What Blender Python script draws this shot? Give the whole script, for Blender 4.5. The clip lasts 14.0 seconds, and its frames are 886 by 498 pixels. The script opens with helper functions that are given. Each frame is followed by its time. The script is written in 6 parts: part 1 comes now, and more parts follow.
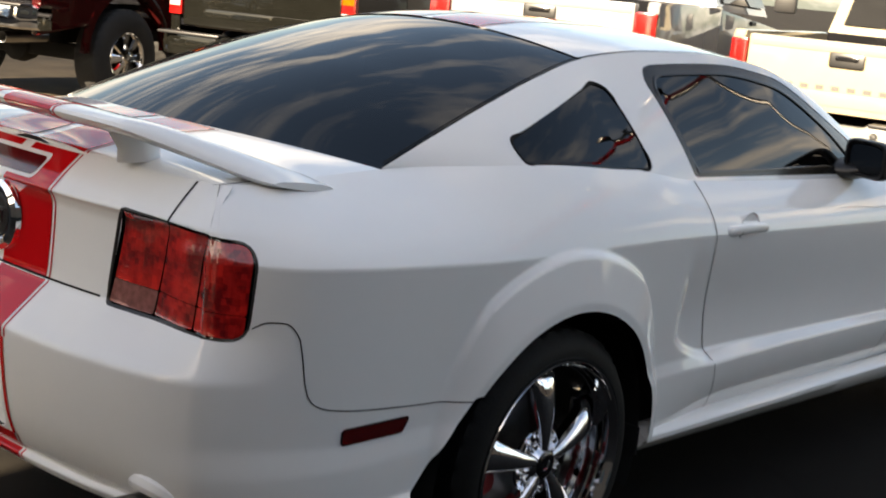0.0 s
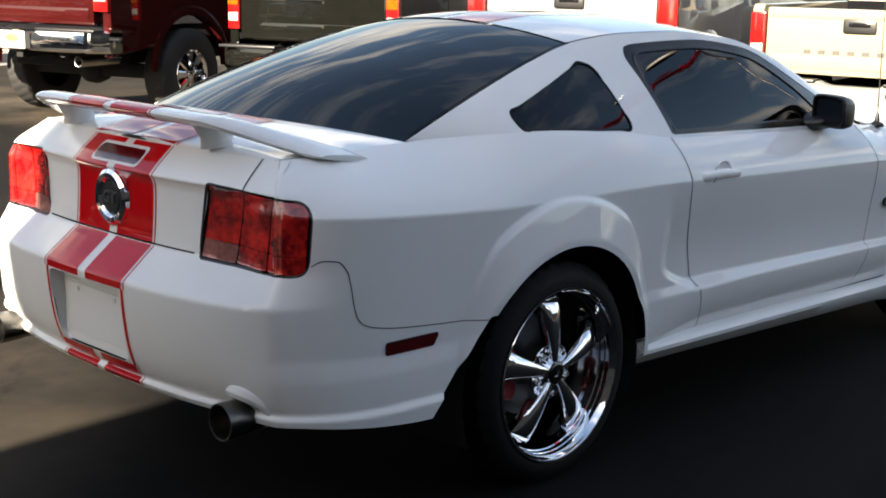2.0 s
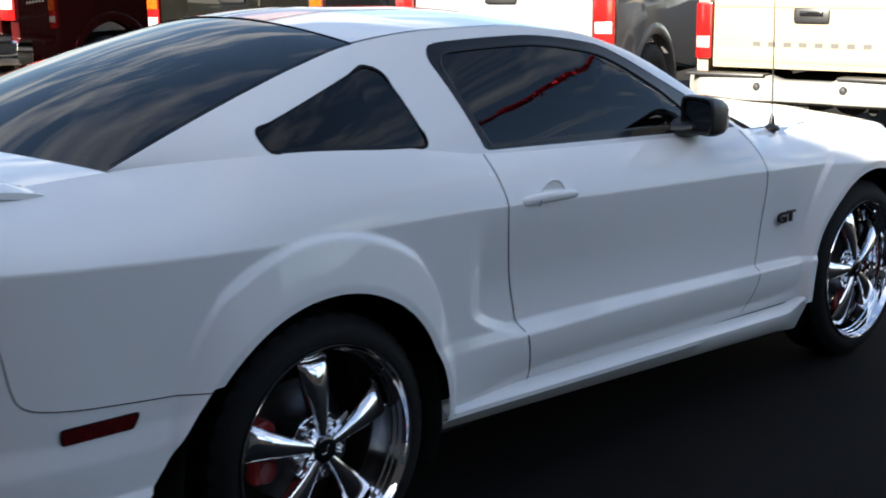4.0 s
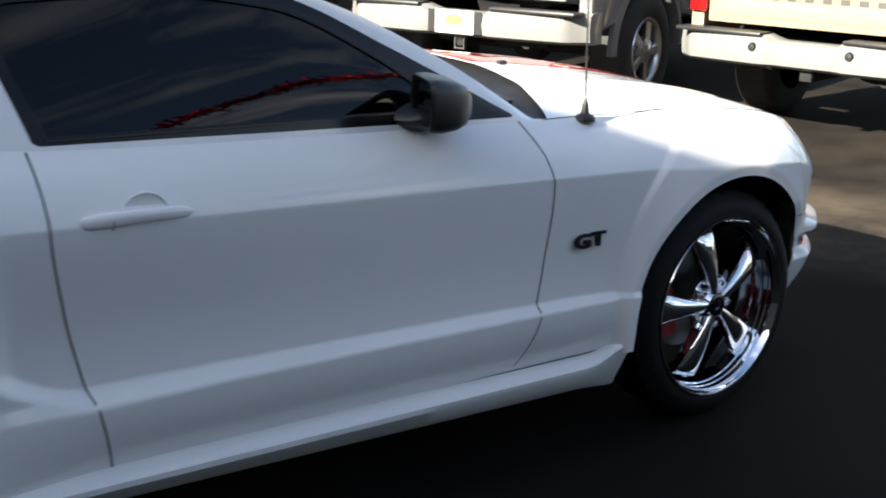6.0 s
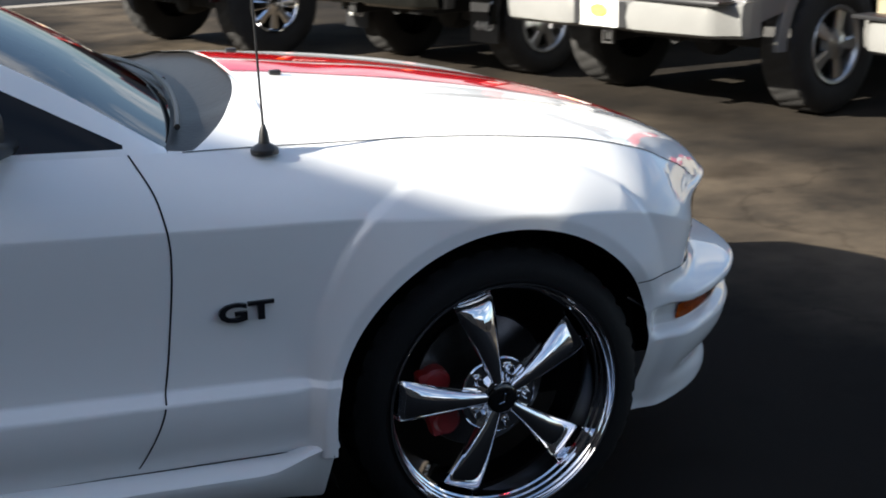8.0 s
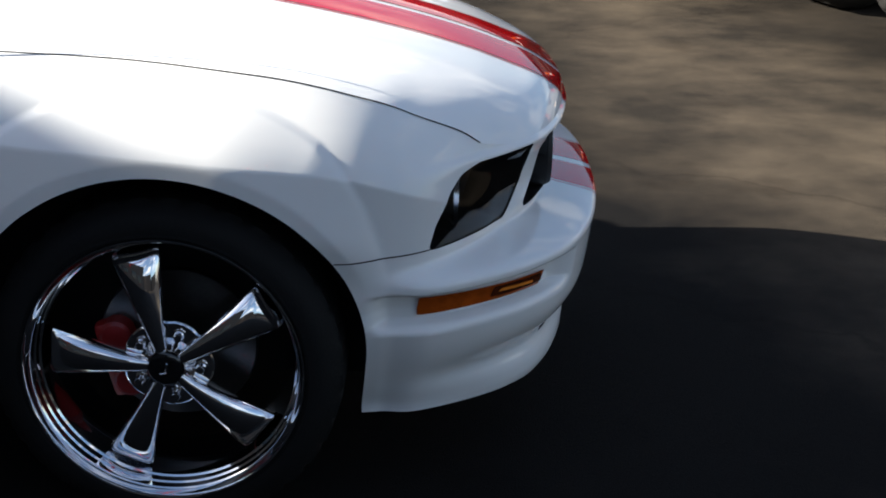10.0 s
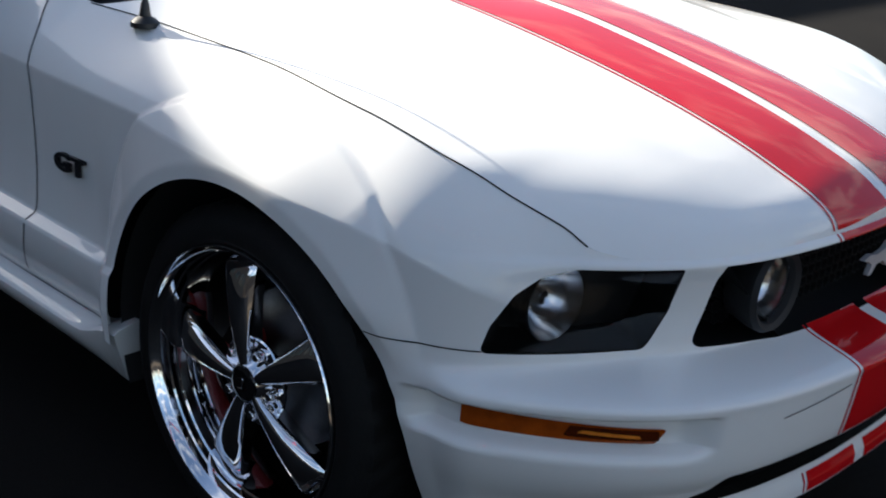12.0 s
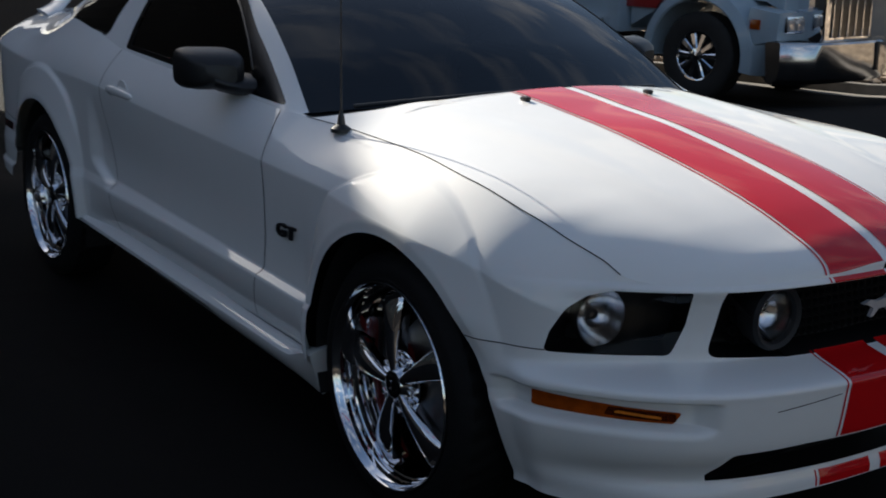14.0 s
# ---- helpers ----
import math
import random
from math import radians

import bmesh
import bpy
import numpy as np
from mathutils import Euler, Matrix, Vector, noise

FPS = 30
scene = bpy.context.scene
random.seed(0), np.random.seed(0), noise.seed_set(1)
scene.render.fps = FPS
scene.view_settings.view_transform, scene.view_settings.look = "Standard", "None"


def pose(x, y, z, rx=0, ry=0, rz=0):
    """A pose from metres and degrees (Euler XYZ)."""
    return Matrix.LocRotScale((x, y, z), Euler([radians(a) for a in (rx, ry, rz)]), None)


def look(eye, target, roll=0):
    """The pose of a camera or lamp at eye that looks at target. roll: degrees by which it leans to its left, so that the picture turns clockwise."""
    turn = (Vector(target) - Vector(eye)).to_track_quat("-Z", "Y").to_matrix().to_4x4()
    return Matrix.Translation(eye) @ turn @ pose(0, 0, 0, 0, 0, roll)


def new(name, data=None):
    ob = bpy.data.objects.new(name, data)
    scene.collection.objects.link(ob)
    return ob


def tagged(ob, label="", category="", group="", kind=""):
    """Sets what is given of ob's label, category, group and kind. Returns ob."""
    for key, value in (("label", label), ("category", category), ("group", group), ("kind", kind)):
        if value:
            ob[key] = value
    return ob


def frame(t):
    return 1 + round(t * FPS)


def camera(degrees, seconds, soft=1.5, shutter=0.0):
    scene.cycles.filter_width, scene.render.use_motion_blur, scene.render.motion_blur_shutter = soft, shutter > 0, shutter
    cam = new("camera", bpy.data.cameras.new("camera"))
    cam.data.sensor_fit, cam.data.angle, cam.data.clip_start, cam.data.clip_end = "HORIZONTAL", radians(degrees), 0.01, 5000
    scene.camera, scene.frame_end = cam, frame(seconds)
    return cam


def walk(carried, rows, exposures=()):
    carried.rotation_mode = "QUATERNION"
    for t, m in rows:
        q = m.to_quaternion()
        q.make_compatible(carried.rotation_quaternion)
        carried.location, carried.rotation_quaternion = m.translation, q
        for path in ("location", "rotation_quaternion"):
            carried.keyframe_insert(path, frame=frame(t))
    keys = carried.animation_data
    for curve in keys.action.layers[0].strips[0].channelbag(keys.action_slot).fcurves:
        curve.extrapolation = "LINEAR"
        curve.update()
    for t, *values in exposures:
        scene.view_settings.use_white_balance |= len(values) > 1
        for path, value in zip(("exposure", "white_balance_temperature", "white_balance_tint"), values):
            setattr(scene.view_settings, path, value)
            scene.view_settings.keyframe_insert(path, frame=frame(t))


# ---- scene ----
cam = camera(37.6, 14.0, soft=1.8, shutter=0.3)
PATH = [
    (0, (-2.506, -2.682, 1.525), (-1.035, -1.392, 1.109), 5.3),
    (0.5, (-2.748, -2.907, 1.541), (-1.253, -1.661, 1.082), 2.6),
    (1, (-2.912, -3.128, 1.563), (-1.449, -1.855, 1.075), 1.5),
    (1.5, (-3.012, -3.268, 1.572), (-1.599, -1.918, 1.148), 0.7),
    (2, (-2.994, -3.321, 1.575), (-1.598, -1.955, 1.148), 0.9),
    (2.5, (-2.863, -3.332, 1.572), (-1.444, -1.989, 1.145), 0.1),
    (3, (-2.569, -3.322, 1.585), (-1.113, -2.031, 1.123), 2.9),
    (3.2, (-2.464, -3.29, 1.54), (-1.029, -1.967, 1.104), 1.7),
    (5.3, (-0.873, -3.292, 1.531), (0.412, -1.826, 1.087), -1.4),
    (5.5, (-0.698, -3.273, 1.542), (0.54, -1.784, 1.041), -0.8),
    (6, (-0.282, -3.239, 1.517), (0.943, -1.748, 0.991), 1.3),
    (6.5, (0.173, -3.218, 1.5), (1.368, -1.705, 0.966), -2.3),
    (7, (0.664, -3.368, 1.504), (1.683, -1.735, 0.962), 0.4),
    (7.5, (1.115, -3.401, 1.48), (2.024, -1.701, 0.948), -0.1),
    (8, (1.609, -3.371, 1.47), (2.309, -1.579, 0.924), -1.1),
    (8.5, (2.19, -3.416, 1.499), (2.459, -1.55, 0.831), -0.8),
    (9, (2.6, -3.317, 1.444), (2.731, -1.453, 0.732), 2.2),
    (9.2, (2.729, -3.271, 1.447), (2.889, -1.403, 0.751), 1.5),
    (11.3, (4.154, -2.76, 1.442), (3.292, -1.089, 0.761), 2.7),
    (11.5, (4.271, -2.583, 1.429), (3.257, -0.996, 0.756), 3.5),
    (12, (4.462, -2.294, 1.461), (3.205, -0.899, 0.773), 4.3),
    (12.5, (4.675, -2.203, 1.449), (3.226, -0.969, 0.834), 3.2),
    (13, (4.864, -2.339, 1.439), (3.389, -1.088, 0.929), 3.4),
    (13.5, (5.112, -2.486, 1.476), (3.595, -1.29, 0.958), 2.9),
    (14, (5.397, -2.611, 1.505), (3.804, -1.502, 1.024), 1.9),
]
walk(cam, [(t, look(eye, target, roll)) for t, eye, target, roll in PATH], [(0, 2.72, 8000, 10), (1, 2.62, 7600, 9), (2.5, 2.6, 6700, 8), (3.2, 2.62, 6400, 8), (5.5, 2.42, 6350, 7), (6.5, 2.32, 6250, 8), (7.5, 2.15, 6150, 8), (8.5, 1.87, 6100, 8), (9.2, 1.75, 6100, 8), (11.5, 1.92, 6200, 8), (13, 1.38, 6200, 8), (14, 1.06, 6200, 8)])

# ---- world, sun ----
SUN_WAY = Vector((2.0, 0.12, -1.0)).normalized()      # the way the sunlight travels
world = bpy.data.worlds.new("sky")
scene.world = world
world.use_nodes = True
wn, wl = world.node_tree.nodes, world.node_tree.links
wn.clear()
w_out = wn.new("ShaderNodeOutputWorld")
w_bg = wn.new("ShaderNodeBackground")
w_sky = wn.new("ShaderNodeTexSky")
w_sky.sky_type, w_sky.sun_disc = "NISHITA", False
w_sky.sun_elevation = math.asin(-SUN_WAY.z)
w_sky.sun_rotation = math.atan2(-SUN_WAY.x, -SUN_WAY.y)
w_sky.dust_density, w_sky.ozone_density = 1.6, 1.6
# broken afternoon cloud over the sky
w_tc = wn.new("ShaderNodeTexCoord")
w_map = wn.new("ShaderNodeMapping")
w_map.inputs["Scale"].default_value = (1.6, 1.6, 6.0)
w_noise = wn.new("ShaderNodeTexNoise")
w_noise.inputs["Scale"].default_value, w_noise.inputs["Detail"].default_value, w_noise.inputs["Roughness"].default_value = 2.2, 8, 0.6
w_ramp = wn.new("ShaderNodeValToRGB")
w_ramp.color_ramp.elements[0].position, w_ramp.color_ramp.elements[1].position = 0.50, 0.68
w_mix = wn.new("ShaderNodeMix")
w_mix.data_type = "RGBA"
w_mix.inputs[7].default_value = (9.0, 8.5, 8.0, 1)
wl.new(w_tc.outputs["Generated"], w_map.inputs["Vector"])
wl.new(w_map.outputs["Vector"], w_noise.inputs["Vector"])
wl.new(w_noise.outputs["Fac"], w_ramp.inputs["Fac"])
w_sep = wn.new("ShaderNodeSeparateXYZ")
w_low = wn.new("ShaderNodeMapRange")
w_low.interpolation_type = "SMOOTHSTEP"
w_low.inputs[1].default_value, w_low.inputs[2].default_value, w_low.inputs[3].default_value, w_low.inputs[4].default_value = 0.35, 0.70, 1.0, 0.25
w_fac = wn.new("ShaderNodeMath")
w_fac.operation = "MULTIPLY"
wl.new(w_tc.outputs["Generated"], w_sep.inputs[0])
wl.new(w_sep.outputs["Z"], w_low.inputs[0])
wl.new(w_ramp.outputs["Color"], w_fac.inputs[0])
wl.new(w_low.outputs[0], w_fac.inputs[1])
wl.new(w_fac.outputs[0], w_mix.inputs[0])
wl.new(w_sky.outputs["Color"], w_mix.inputs[6])
wl.new(w_mix.outputs[2], w_bg.inputs["Color"])
wl.new(w_bg.outputs["Background"], w_out.inputs["Surface"])
w_bg.inputs["Strength"].default_value = 0.052
sun = new("sun", bpy.data.lights.new("sun", "SUN"))
sun.data.energy, sun.data.angle, sun.data.color = 5.0, radians(0.6), (1.0, 0.90, 0.76)
sun.matrix_world = look((0, 0, 20), Vector((0, 0, 20)) + SUN_WAY)


# ---- materials ----
def material(name, color, rough=0.5, metal=0.0, coat=0.0, spec=0.5, var=0.0, var_scale=6.0, bump=0.0, bump_scale=200.0, var_color=None, flake=0.0):
    m = bpy.data.materials.new(name)
    m.use_nodes = True
    n, l = m.node_tree.nodes, m.node_tree.links
    b = n["Principled BSDF"]
    b.inputs["Base Color"].default_value = (*color, 1)
    b.inputs["Roughness"].default_value, b.inputs["Metallic"].default_value = rough, metal
    b.inputs["Coat Weight"].default_value, b.inputs["Coat Roughness"].default_value = coat, 0.03
    b.inputs["Specular IOR Level"].default_value = spec
    tc = n.new("ShaderNodeTexCoord")
    if var:
        a = n.new("ShaderNodeTexNoise")
        a.inputs["Scale"].default_value, a.inputs["Detail"].default_value = var_scale, 8
        c = n.new("ShaderNodeTexNoise")
        c.inputs["Scale"].default_value, c.inputs["Detail"].default_value = var_scale * 14, 4
        s = n.new("ShaderNodeMath")
        s.operation = "MULTIPLY_ADD"
        s.inputs[1].default_value = 0.35
        l.new(tc.outputs["Object"], a.inputs["Vector"])
        l.new(tc.outputs["Object"], c.inputs["Vector"])
        l.new(c.outputs["Fac"], s.inputs[0])
        l.new(a.outputs["Fac"], s.inputs[2])
        r = n.new("ShaderNodeMapRange")
        r.inputs[1].default_value, r.inputs[2].default_value = 0.42, 0.92
        l.new(s.outputs[0], r.inputs[0])
        mx = n.new("ShaderNodeMix")
        mx.data_type = "RGBA"
        mx.inputs[6].default_value = (*color, 1)
        other = var_color or tuple(v * (1 - var) for v in color)
        mx.inputs[7].default_value = (*other, 1)
        l.new(r.outputs[0], mx.inputs[0])
        l.new(mx.outputs[2], b.inputs["Base Color"])
    if bump:
        d = n.new("ShaderNodeTexNoise")
        d.inputs["Scale"].default_value, d.inputs["Detail"].default_value = bump_scale, 5
        bp = n.new("ShaderNodeBump")
        bp.inputs["Strength"].default_value, bp.inputs["Distance"].default_value = bump, 0.004
        l.new(tc.outputs["Object"], d.inputs["Vector"])
        l.new(d.outputs["Fac"], bp.inputs["Height"])
        l.new(bp.outputs["Normal"], b.inputs["Normal"])
    return m


def glass_material(name, tint, ior=1.5, through_color=None):
    """Tinted car glass: a clear dark pane under a sharp mirror gloss."""
    m = bpy.data.materials.new(name)
    m.use_nodes = True
    n, l = m.node_tree.nodes, m.node_tree.links
    n.clear()
    out = n.new("ShaderNodeOutputMaterial")
    tr, gl, fr, mix = n.new("ShaderNodeBsdfTransparent"), n.new("ShaderNodeBsdfGlossy"), n.new("ShaderNodeFresnel"), n.new("ShaderNodeMixShader")
    tr.inputs["Color"].default_value = (*tint, 1)
    gl.inputs["Roughness"].default_value = 0.015
    fr.inputs["IOR"].default_value = ior
    l.new(fr.outputs[0], mix.inputs[0])
    l.new(tr.outputs[0], mix.inputs[1])
    l.new(gl.outputs[0], mix.inputs[2])
    l.new(mix.outputs[0], out.inputs["Surface"])
    return m


def asphalt_material():
    m = bpy.data.materials.new("asphalt")
    m.use_nodes = True
    n, l = m.node_tree.nodes, m.node_tree.links
    b = n["Principled BSDF"]
    tc = n.new("ShaderNodeTexCoord")

    def noise_node(scale, detail, rough=0.55):
        t = n.new("ShaderNodeTexNoise")
        t.inputs["Scale"].default_value, t.inputs["Detail"].default_value, t.inputs["Roughness"].default_value = scale, detail, rough
        l.new(tc.outputs["Object"], t.inputs["Vector"])
        return t

    def ramp(src, p0, p1, c0, c1):
        r = n.new("ShaderNodeValToRGB")
        r.color_ramp.elements[0].position, r.color_ramp.elements[1].position = p0, p1
        r.color_ramp.elements[0].color, r.color_ramp.elements[1].color = (*c0, 1), (*c1, 1)
        l.new(src, r.inputs["Fac"])
        return r

    def mixed(fac, a, c, kind="MIX"):
        x = n.new("ShaderNodeMix")
        x.data_type, x.blend_type = "RGBA", kind
        if isinstance(fac, float):
            x.inputs[0].default_value = fac
        else:
            l.new(fac, x.inputs[0])
        l.new(a, x.inputs[6])
        l.new(c, x.inputs[7])
        return x.outputs[2]

    # near-black ground tones, which also deepen the shade beside the car
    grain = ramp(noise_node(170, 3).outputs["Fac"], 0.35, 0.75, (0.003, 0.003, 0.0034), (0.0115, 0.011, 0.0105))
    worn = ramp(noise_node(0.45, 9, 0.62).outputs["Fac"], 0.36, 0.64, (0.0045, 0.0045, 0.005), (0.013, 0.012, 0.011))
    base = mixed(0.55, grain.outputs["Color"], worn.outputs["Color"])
    # sandy dust ahead of the cars, painted paler where sun strikes the lot
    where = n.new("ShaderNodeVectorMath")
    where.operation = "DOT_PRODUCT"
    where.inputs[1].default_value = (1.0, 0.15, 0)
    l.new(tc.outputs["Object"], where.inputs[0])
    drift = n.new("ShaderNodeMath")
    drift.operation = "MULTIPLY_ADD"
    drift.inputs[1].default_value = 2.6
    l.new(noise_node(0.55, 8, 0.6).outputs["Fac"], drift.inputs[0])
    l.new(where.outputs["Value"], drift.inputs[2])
    sunlit_sand = n.new("ShaderNodeValToRGB")
    cr = sunlit_sand.color_ramp
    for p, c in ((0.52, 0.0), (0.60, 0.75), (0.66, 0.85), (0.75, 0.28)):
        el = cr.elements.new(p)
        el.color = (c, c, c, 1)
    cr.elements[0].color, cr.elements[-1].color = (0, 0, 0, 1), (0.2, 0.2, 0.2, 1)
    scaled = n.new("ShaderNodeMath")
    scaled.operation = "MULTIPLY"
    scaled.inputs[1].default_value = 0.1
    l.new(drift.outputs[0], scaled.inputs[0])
    l.new(scaled.outputs[0], sunlit_sand.inputs["Fac"])
    # second dusty patch, sunlight put into its colour behind the car
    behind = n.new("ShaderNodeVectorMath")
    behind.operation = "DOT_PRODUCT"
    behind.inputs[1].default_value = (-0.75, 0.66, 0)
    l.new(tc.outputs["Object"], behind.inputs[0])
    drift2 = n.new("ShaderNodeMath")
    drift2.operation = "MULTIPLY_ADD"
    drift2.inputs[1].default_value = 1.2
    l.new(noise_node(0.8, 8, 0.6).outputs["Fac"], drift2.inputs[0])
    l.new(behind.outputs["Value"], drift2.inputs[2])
    sunlit_sand2 = n.new("ShaderNodeMapRange")
    sunlit_sand2.interpolation_type = "SMOOTHSTEP"
    sunlit_sand2.inputs[1].default_value, sunlit_sand2.inputs[2].default_value, sunlit_sand2.inputs[4].default_value = 1.2, 1.9, 0.36
    l.new(drift2.outputs[0], sunlit_sand2.inputs[0])
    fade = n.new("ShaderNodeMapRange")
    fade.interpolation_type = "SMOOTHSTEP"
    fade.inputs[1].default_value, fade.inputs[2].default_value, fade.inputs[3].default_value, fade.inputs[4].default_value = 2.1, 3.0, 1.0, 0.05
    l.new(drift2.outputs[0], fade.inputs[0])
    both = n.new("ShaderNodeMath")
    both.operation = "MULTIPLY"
    l.new(sunlit_sand2.outputs[0], both.inputs[0])
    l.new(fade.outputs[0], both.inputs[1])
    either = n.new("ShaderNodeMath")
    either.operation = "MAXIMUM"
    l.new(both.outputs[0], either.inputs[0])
    l.new(sunlit_sand.outputs["Color"], either.inputs[1])
    # pale tan of the sunlit dust
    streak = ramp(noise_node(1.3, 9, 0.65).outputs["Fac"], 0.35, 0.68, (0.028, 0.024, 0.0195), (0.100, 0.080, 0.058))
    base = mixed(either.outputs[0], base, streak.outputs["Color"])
    spots = ramp(noise_node(1.6, 6, 0.5).outputs["Fac"], 0.60, 0.74, (1, 1, 1), (0.45, 0.43, 0.42))
    base = mixed(0.8, base, spots.outputs["Color"], "MULTIPLY")
    crack = n.new("ShaderNodeTexVoronoi")
    crack.feature = "DISTANCE_TO_EDGE"
    crack.inputs["Scale"].default_value = 0.32
    warp = noise_node(2.4, 5)
    add = n.new("ShaderNodeVectorMath")
    add.operation = "MULTIPLY_ADD"
    add.inputs[1].default_value = (0.5, 0.5, 0.5)
    l.new(warp.outputs["Color"], add.inputs[0])
    l.new(tc.outputs["Object"], add.inputs[2])
    l.new(add.outputs[0], crack.inputs["Vector"])
    line = ramp(crack.outputs["Distance"], 0.0, 0.006, (0.35, 0.34, 0.33), (1, 1, 1))
    base = mixed(0.4, base, line.outputs["Color"], "MULTIPLY")
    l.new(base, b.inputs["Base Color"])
    b.inputs["Roughness"].default_value = 0.86
    b.inputs["Specular IOR Level"].default_value = 0.05
    bp = n.new("ShaderNodeBump")
    bp.inputs["Strength"].default_value, bp.inputs["Distance"].default_value = 0.55, 0.004
    l.new(noise_node(240, 3).outputs["Fac"], bp.inputs["Height"])
    l.new(bp.outputs["Normal"], b.inputs["Normal"])
    return m


def lens_material(name, bright, dark):
    """Coloured lamp lens: small moulded facets under a clear gloss."""
    m = bpy.data.materials.new(name)
    m.use_nodes = True
    n, l = m.node_tree.nodes, m.node_tree.links
    b = n["Principled BSDF"]
    tc = n.new("ShaderNodeTexCoord")
    cell, cloud, ramp, mul, bp = n.new("ShaderNodeTexVoronoi"), n.new("ShaderNodeTexNoise"), n.new("ShaderNodeValToRGB"), n.new("ShaderNodeMath"), n.new("ShaderNodeBump")
    cell.distance = "CHEBYCHEV"
    cell.inputs["Scale"].default_value, cell.inputs["Randomness"].default_value = 75, 0.35
    cloud.inputs["Scale"].default_value, cloud.inputs["Detail"].default_value = 17, 4
    mul.operation = "MULTIPLY_ADD"
    mul.inputs[1].default_value = 0.22
    l.new(tc.outputs["Object"], cell.inputs["Vector"])
    l.new(tc.outputs["Object"], cloud.inputs["Vector"])
    l.new(cell.outputs["Color"], mul.inputs[0])
    l.new(cloud.outputs["Fac"], mul.inputs[2])
    ramp.color_ramp.elements[0].position, ramp.color_ramp.elements[1].position = 0.46, 0.78
    ramp.color_ramp.elements[0].color, ramp.color_ramp.elements[1].color = (*dark, 1), (*bright, 1)
    l.new(mul.outputs[0], ramp.inputs["Fac"])
    l.new(ramp.outputs["Color"], b.inputs["Base Color"])
    bp.inputs["Strength"].default_value, bp.inputs["Distance"].default_value = 0.5, 0.003
    l.new(cell.outputs["Distance"], bp.inputs["Height"])
    l.new(bp.outputs["Normal"], b.inputs["Normal"])
    b.inputs["Roughness"].default_value = 0.25
    b.inputs["Coat Weight"].default_value, b.inputs["Coat Roughness"].default_value = 1.0, 0.02
    return m


PAINT = material("white_paint", (0.80, 0.80, 0.79), 0.6, coat=1.0, spec=0.0, var=0.03, var_scale=1.5)
STRIPE = material("red_stripe", (0.56, 0.007, 0.010), 0.6, coat=1.0, spec=0.0, var=0.08, var_scale=2.0)
BLACK = material("black_plastic", (0.012, 0.012, 0.013), 0.42, var=0.3, var_scale=12)
GLOSSBLACK = material("gloss_black", (0.006, 0.006, 0.007), 0.12, coat=0.5, var=0.2)
COWL = material("cowl_plastic", (0.012, 0.012, 0.013), 0.42, coat=0.0, spec=0.25, var=0.4, var_scale=25, bump=0.2, bump_scale=60)
BADGE = material("dark_badge", (0.022, 0.022, 0.026), 0.3, metal=0.5, var=0.2)
FRAMEBLACK = material("frame_black", (0.004, 0.004, 0.0045), 0.22, spec=0.35, var=0.3)
GAP = material("panel_gap", (0.010, 0.010, 0.010), 0.8, spec=0.1)
RUBBER = material("tyre_rubber", (0.0075, 0.0075, 0.0075), 0.7, spec=0.2, var=0.4, var_scale=9, bump=0.25, bump_scale=160)
CHROME = material("chrome", (0.90, 0.90, 0.92), 0.045, metal=1.0, var=0.06, var_scale=5)
STEEL = material("steel", (0.42, 0.41, 0.40), 0.30, metal=1.0, var=0.25, var_scale=10)
DARKSTEEL = material("dark_steel", (0.16, 0.155, 0.15), 0.3, metal=1.0, var=0.4, var_scale=14)
REDPAINT = material("caliper_red", (0.30, 0.012, 0.012), 0.45, coat=0.2, var=0.2)
GLASS = glass_material("dark_tinted_glass", (0.020, 0.022, 0.026), 1.45)
SCREEN = glass_material("windscreen_glass", (0.07, 0.10, 0.14), 1.6)
CLEAR = glass_material("clear_lens", (0.93, 0.93, 0.94), 1.45)
SMOKE = glass_material("smoked_lens", (0.20, 0.19, 0.20), 1.45)
TAILRED = lens_material("red_lens", (0.62, 0.016, 0.012), (0.16, 0.002, 0.004))
AMBER = material("amber_lens", (0.42, 0.075, 0.005), 0.12, coat=1.0, var=0.5, var_scale=30)
CLEARLAMP = material("silver_lens", (0.70, 0.66, 0.64), 0.15, metal=0.5, var=0.4, var_scale=60)
MARKRED = material("dark_red_lens", (0.085, 0.003, 0.004), 0.16, coat=0.8, var=0.3, var_scale=40)
REFLECTOR = material("lamp_reflector", (0.92, 0.92, 0.94), 0.20, metal=1.0, var=0.3, var_scale=60, bump=0.12, bump_scale=70)
PINKLENS = material("reverse_lens_pink", (0.42, 0.17, 0.15), 0.15, metal=0.3, var=0.5, var_scale=70)
LAMPBLACK = material("lamp_housing", (0.022, 0.022, 0.023), 0.55, spec=0.25, var=0.3, var_scale=14)
EMBLEM = material("emblem_silver", (0.55, 0.55, 0.57), 0.32, metal=0.35, var=0.15, var_scale=40)
MIRROR = material("mirror_glass", (0.34, 0.35, 0.36), 0.02, metal=1.0, var=0.04)
GLINTAMBER = material("amber_glint", (0.85, 0.26, 0.03), 0.2, coat=1.0, var=0.3, var_scale=40)
DARKAMBER = material("dark_amber_lens", (0.09, 0.014, 0.002), 0.12, coat=1.0, var=0.4, var_scale=30)
INTERIOR = material("charcoal_trim", (0.020, 0.020, 0.022), 0.7, var=0.3, var_scale=20)
UNDER = material("underbody", (0.010, 0.010, 0.010), 0.9, var=0.3)
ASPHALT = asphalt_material()


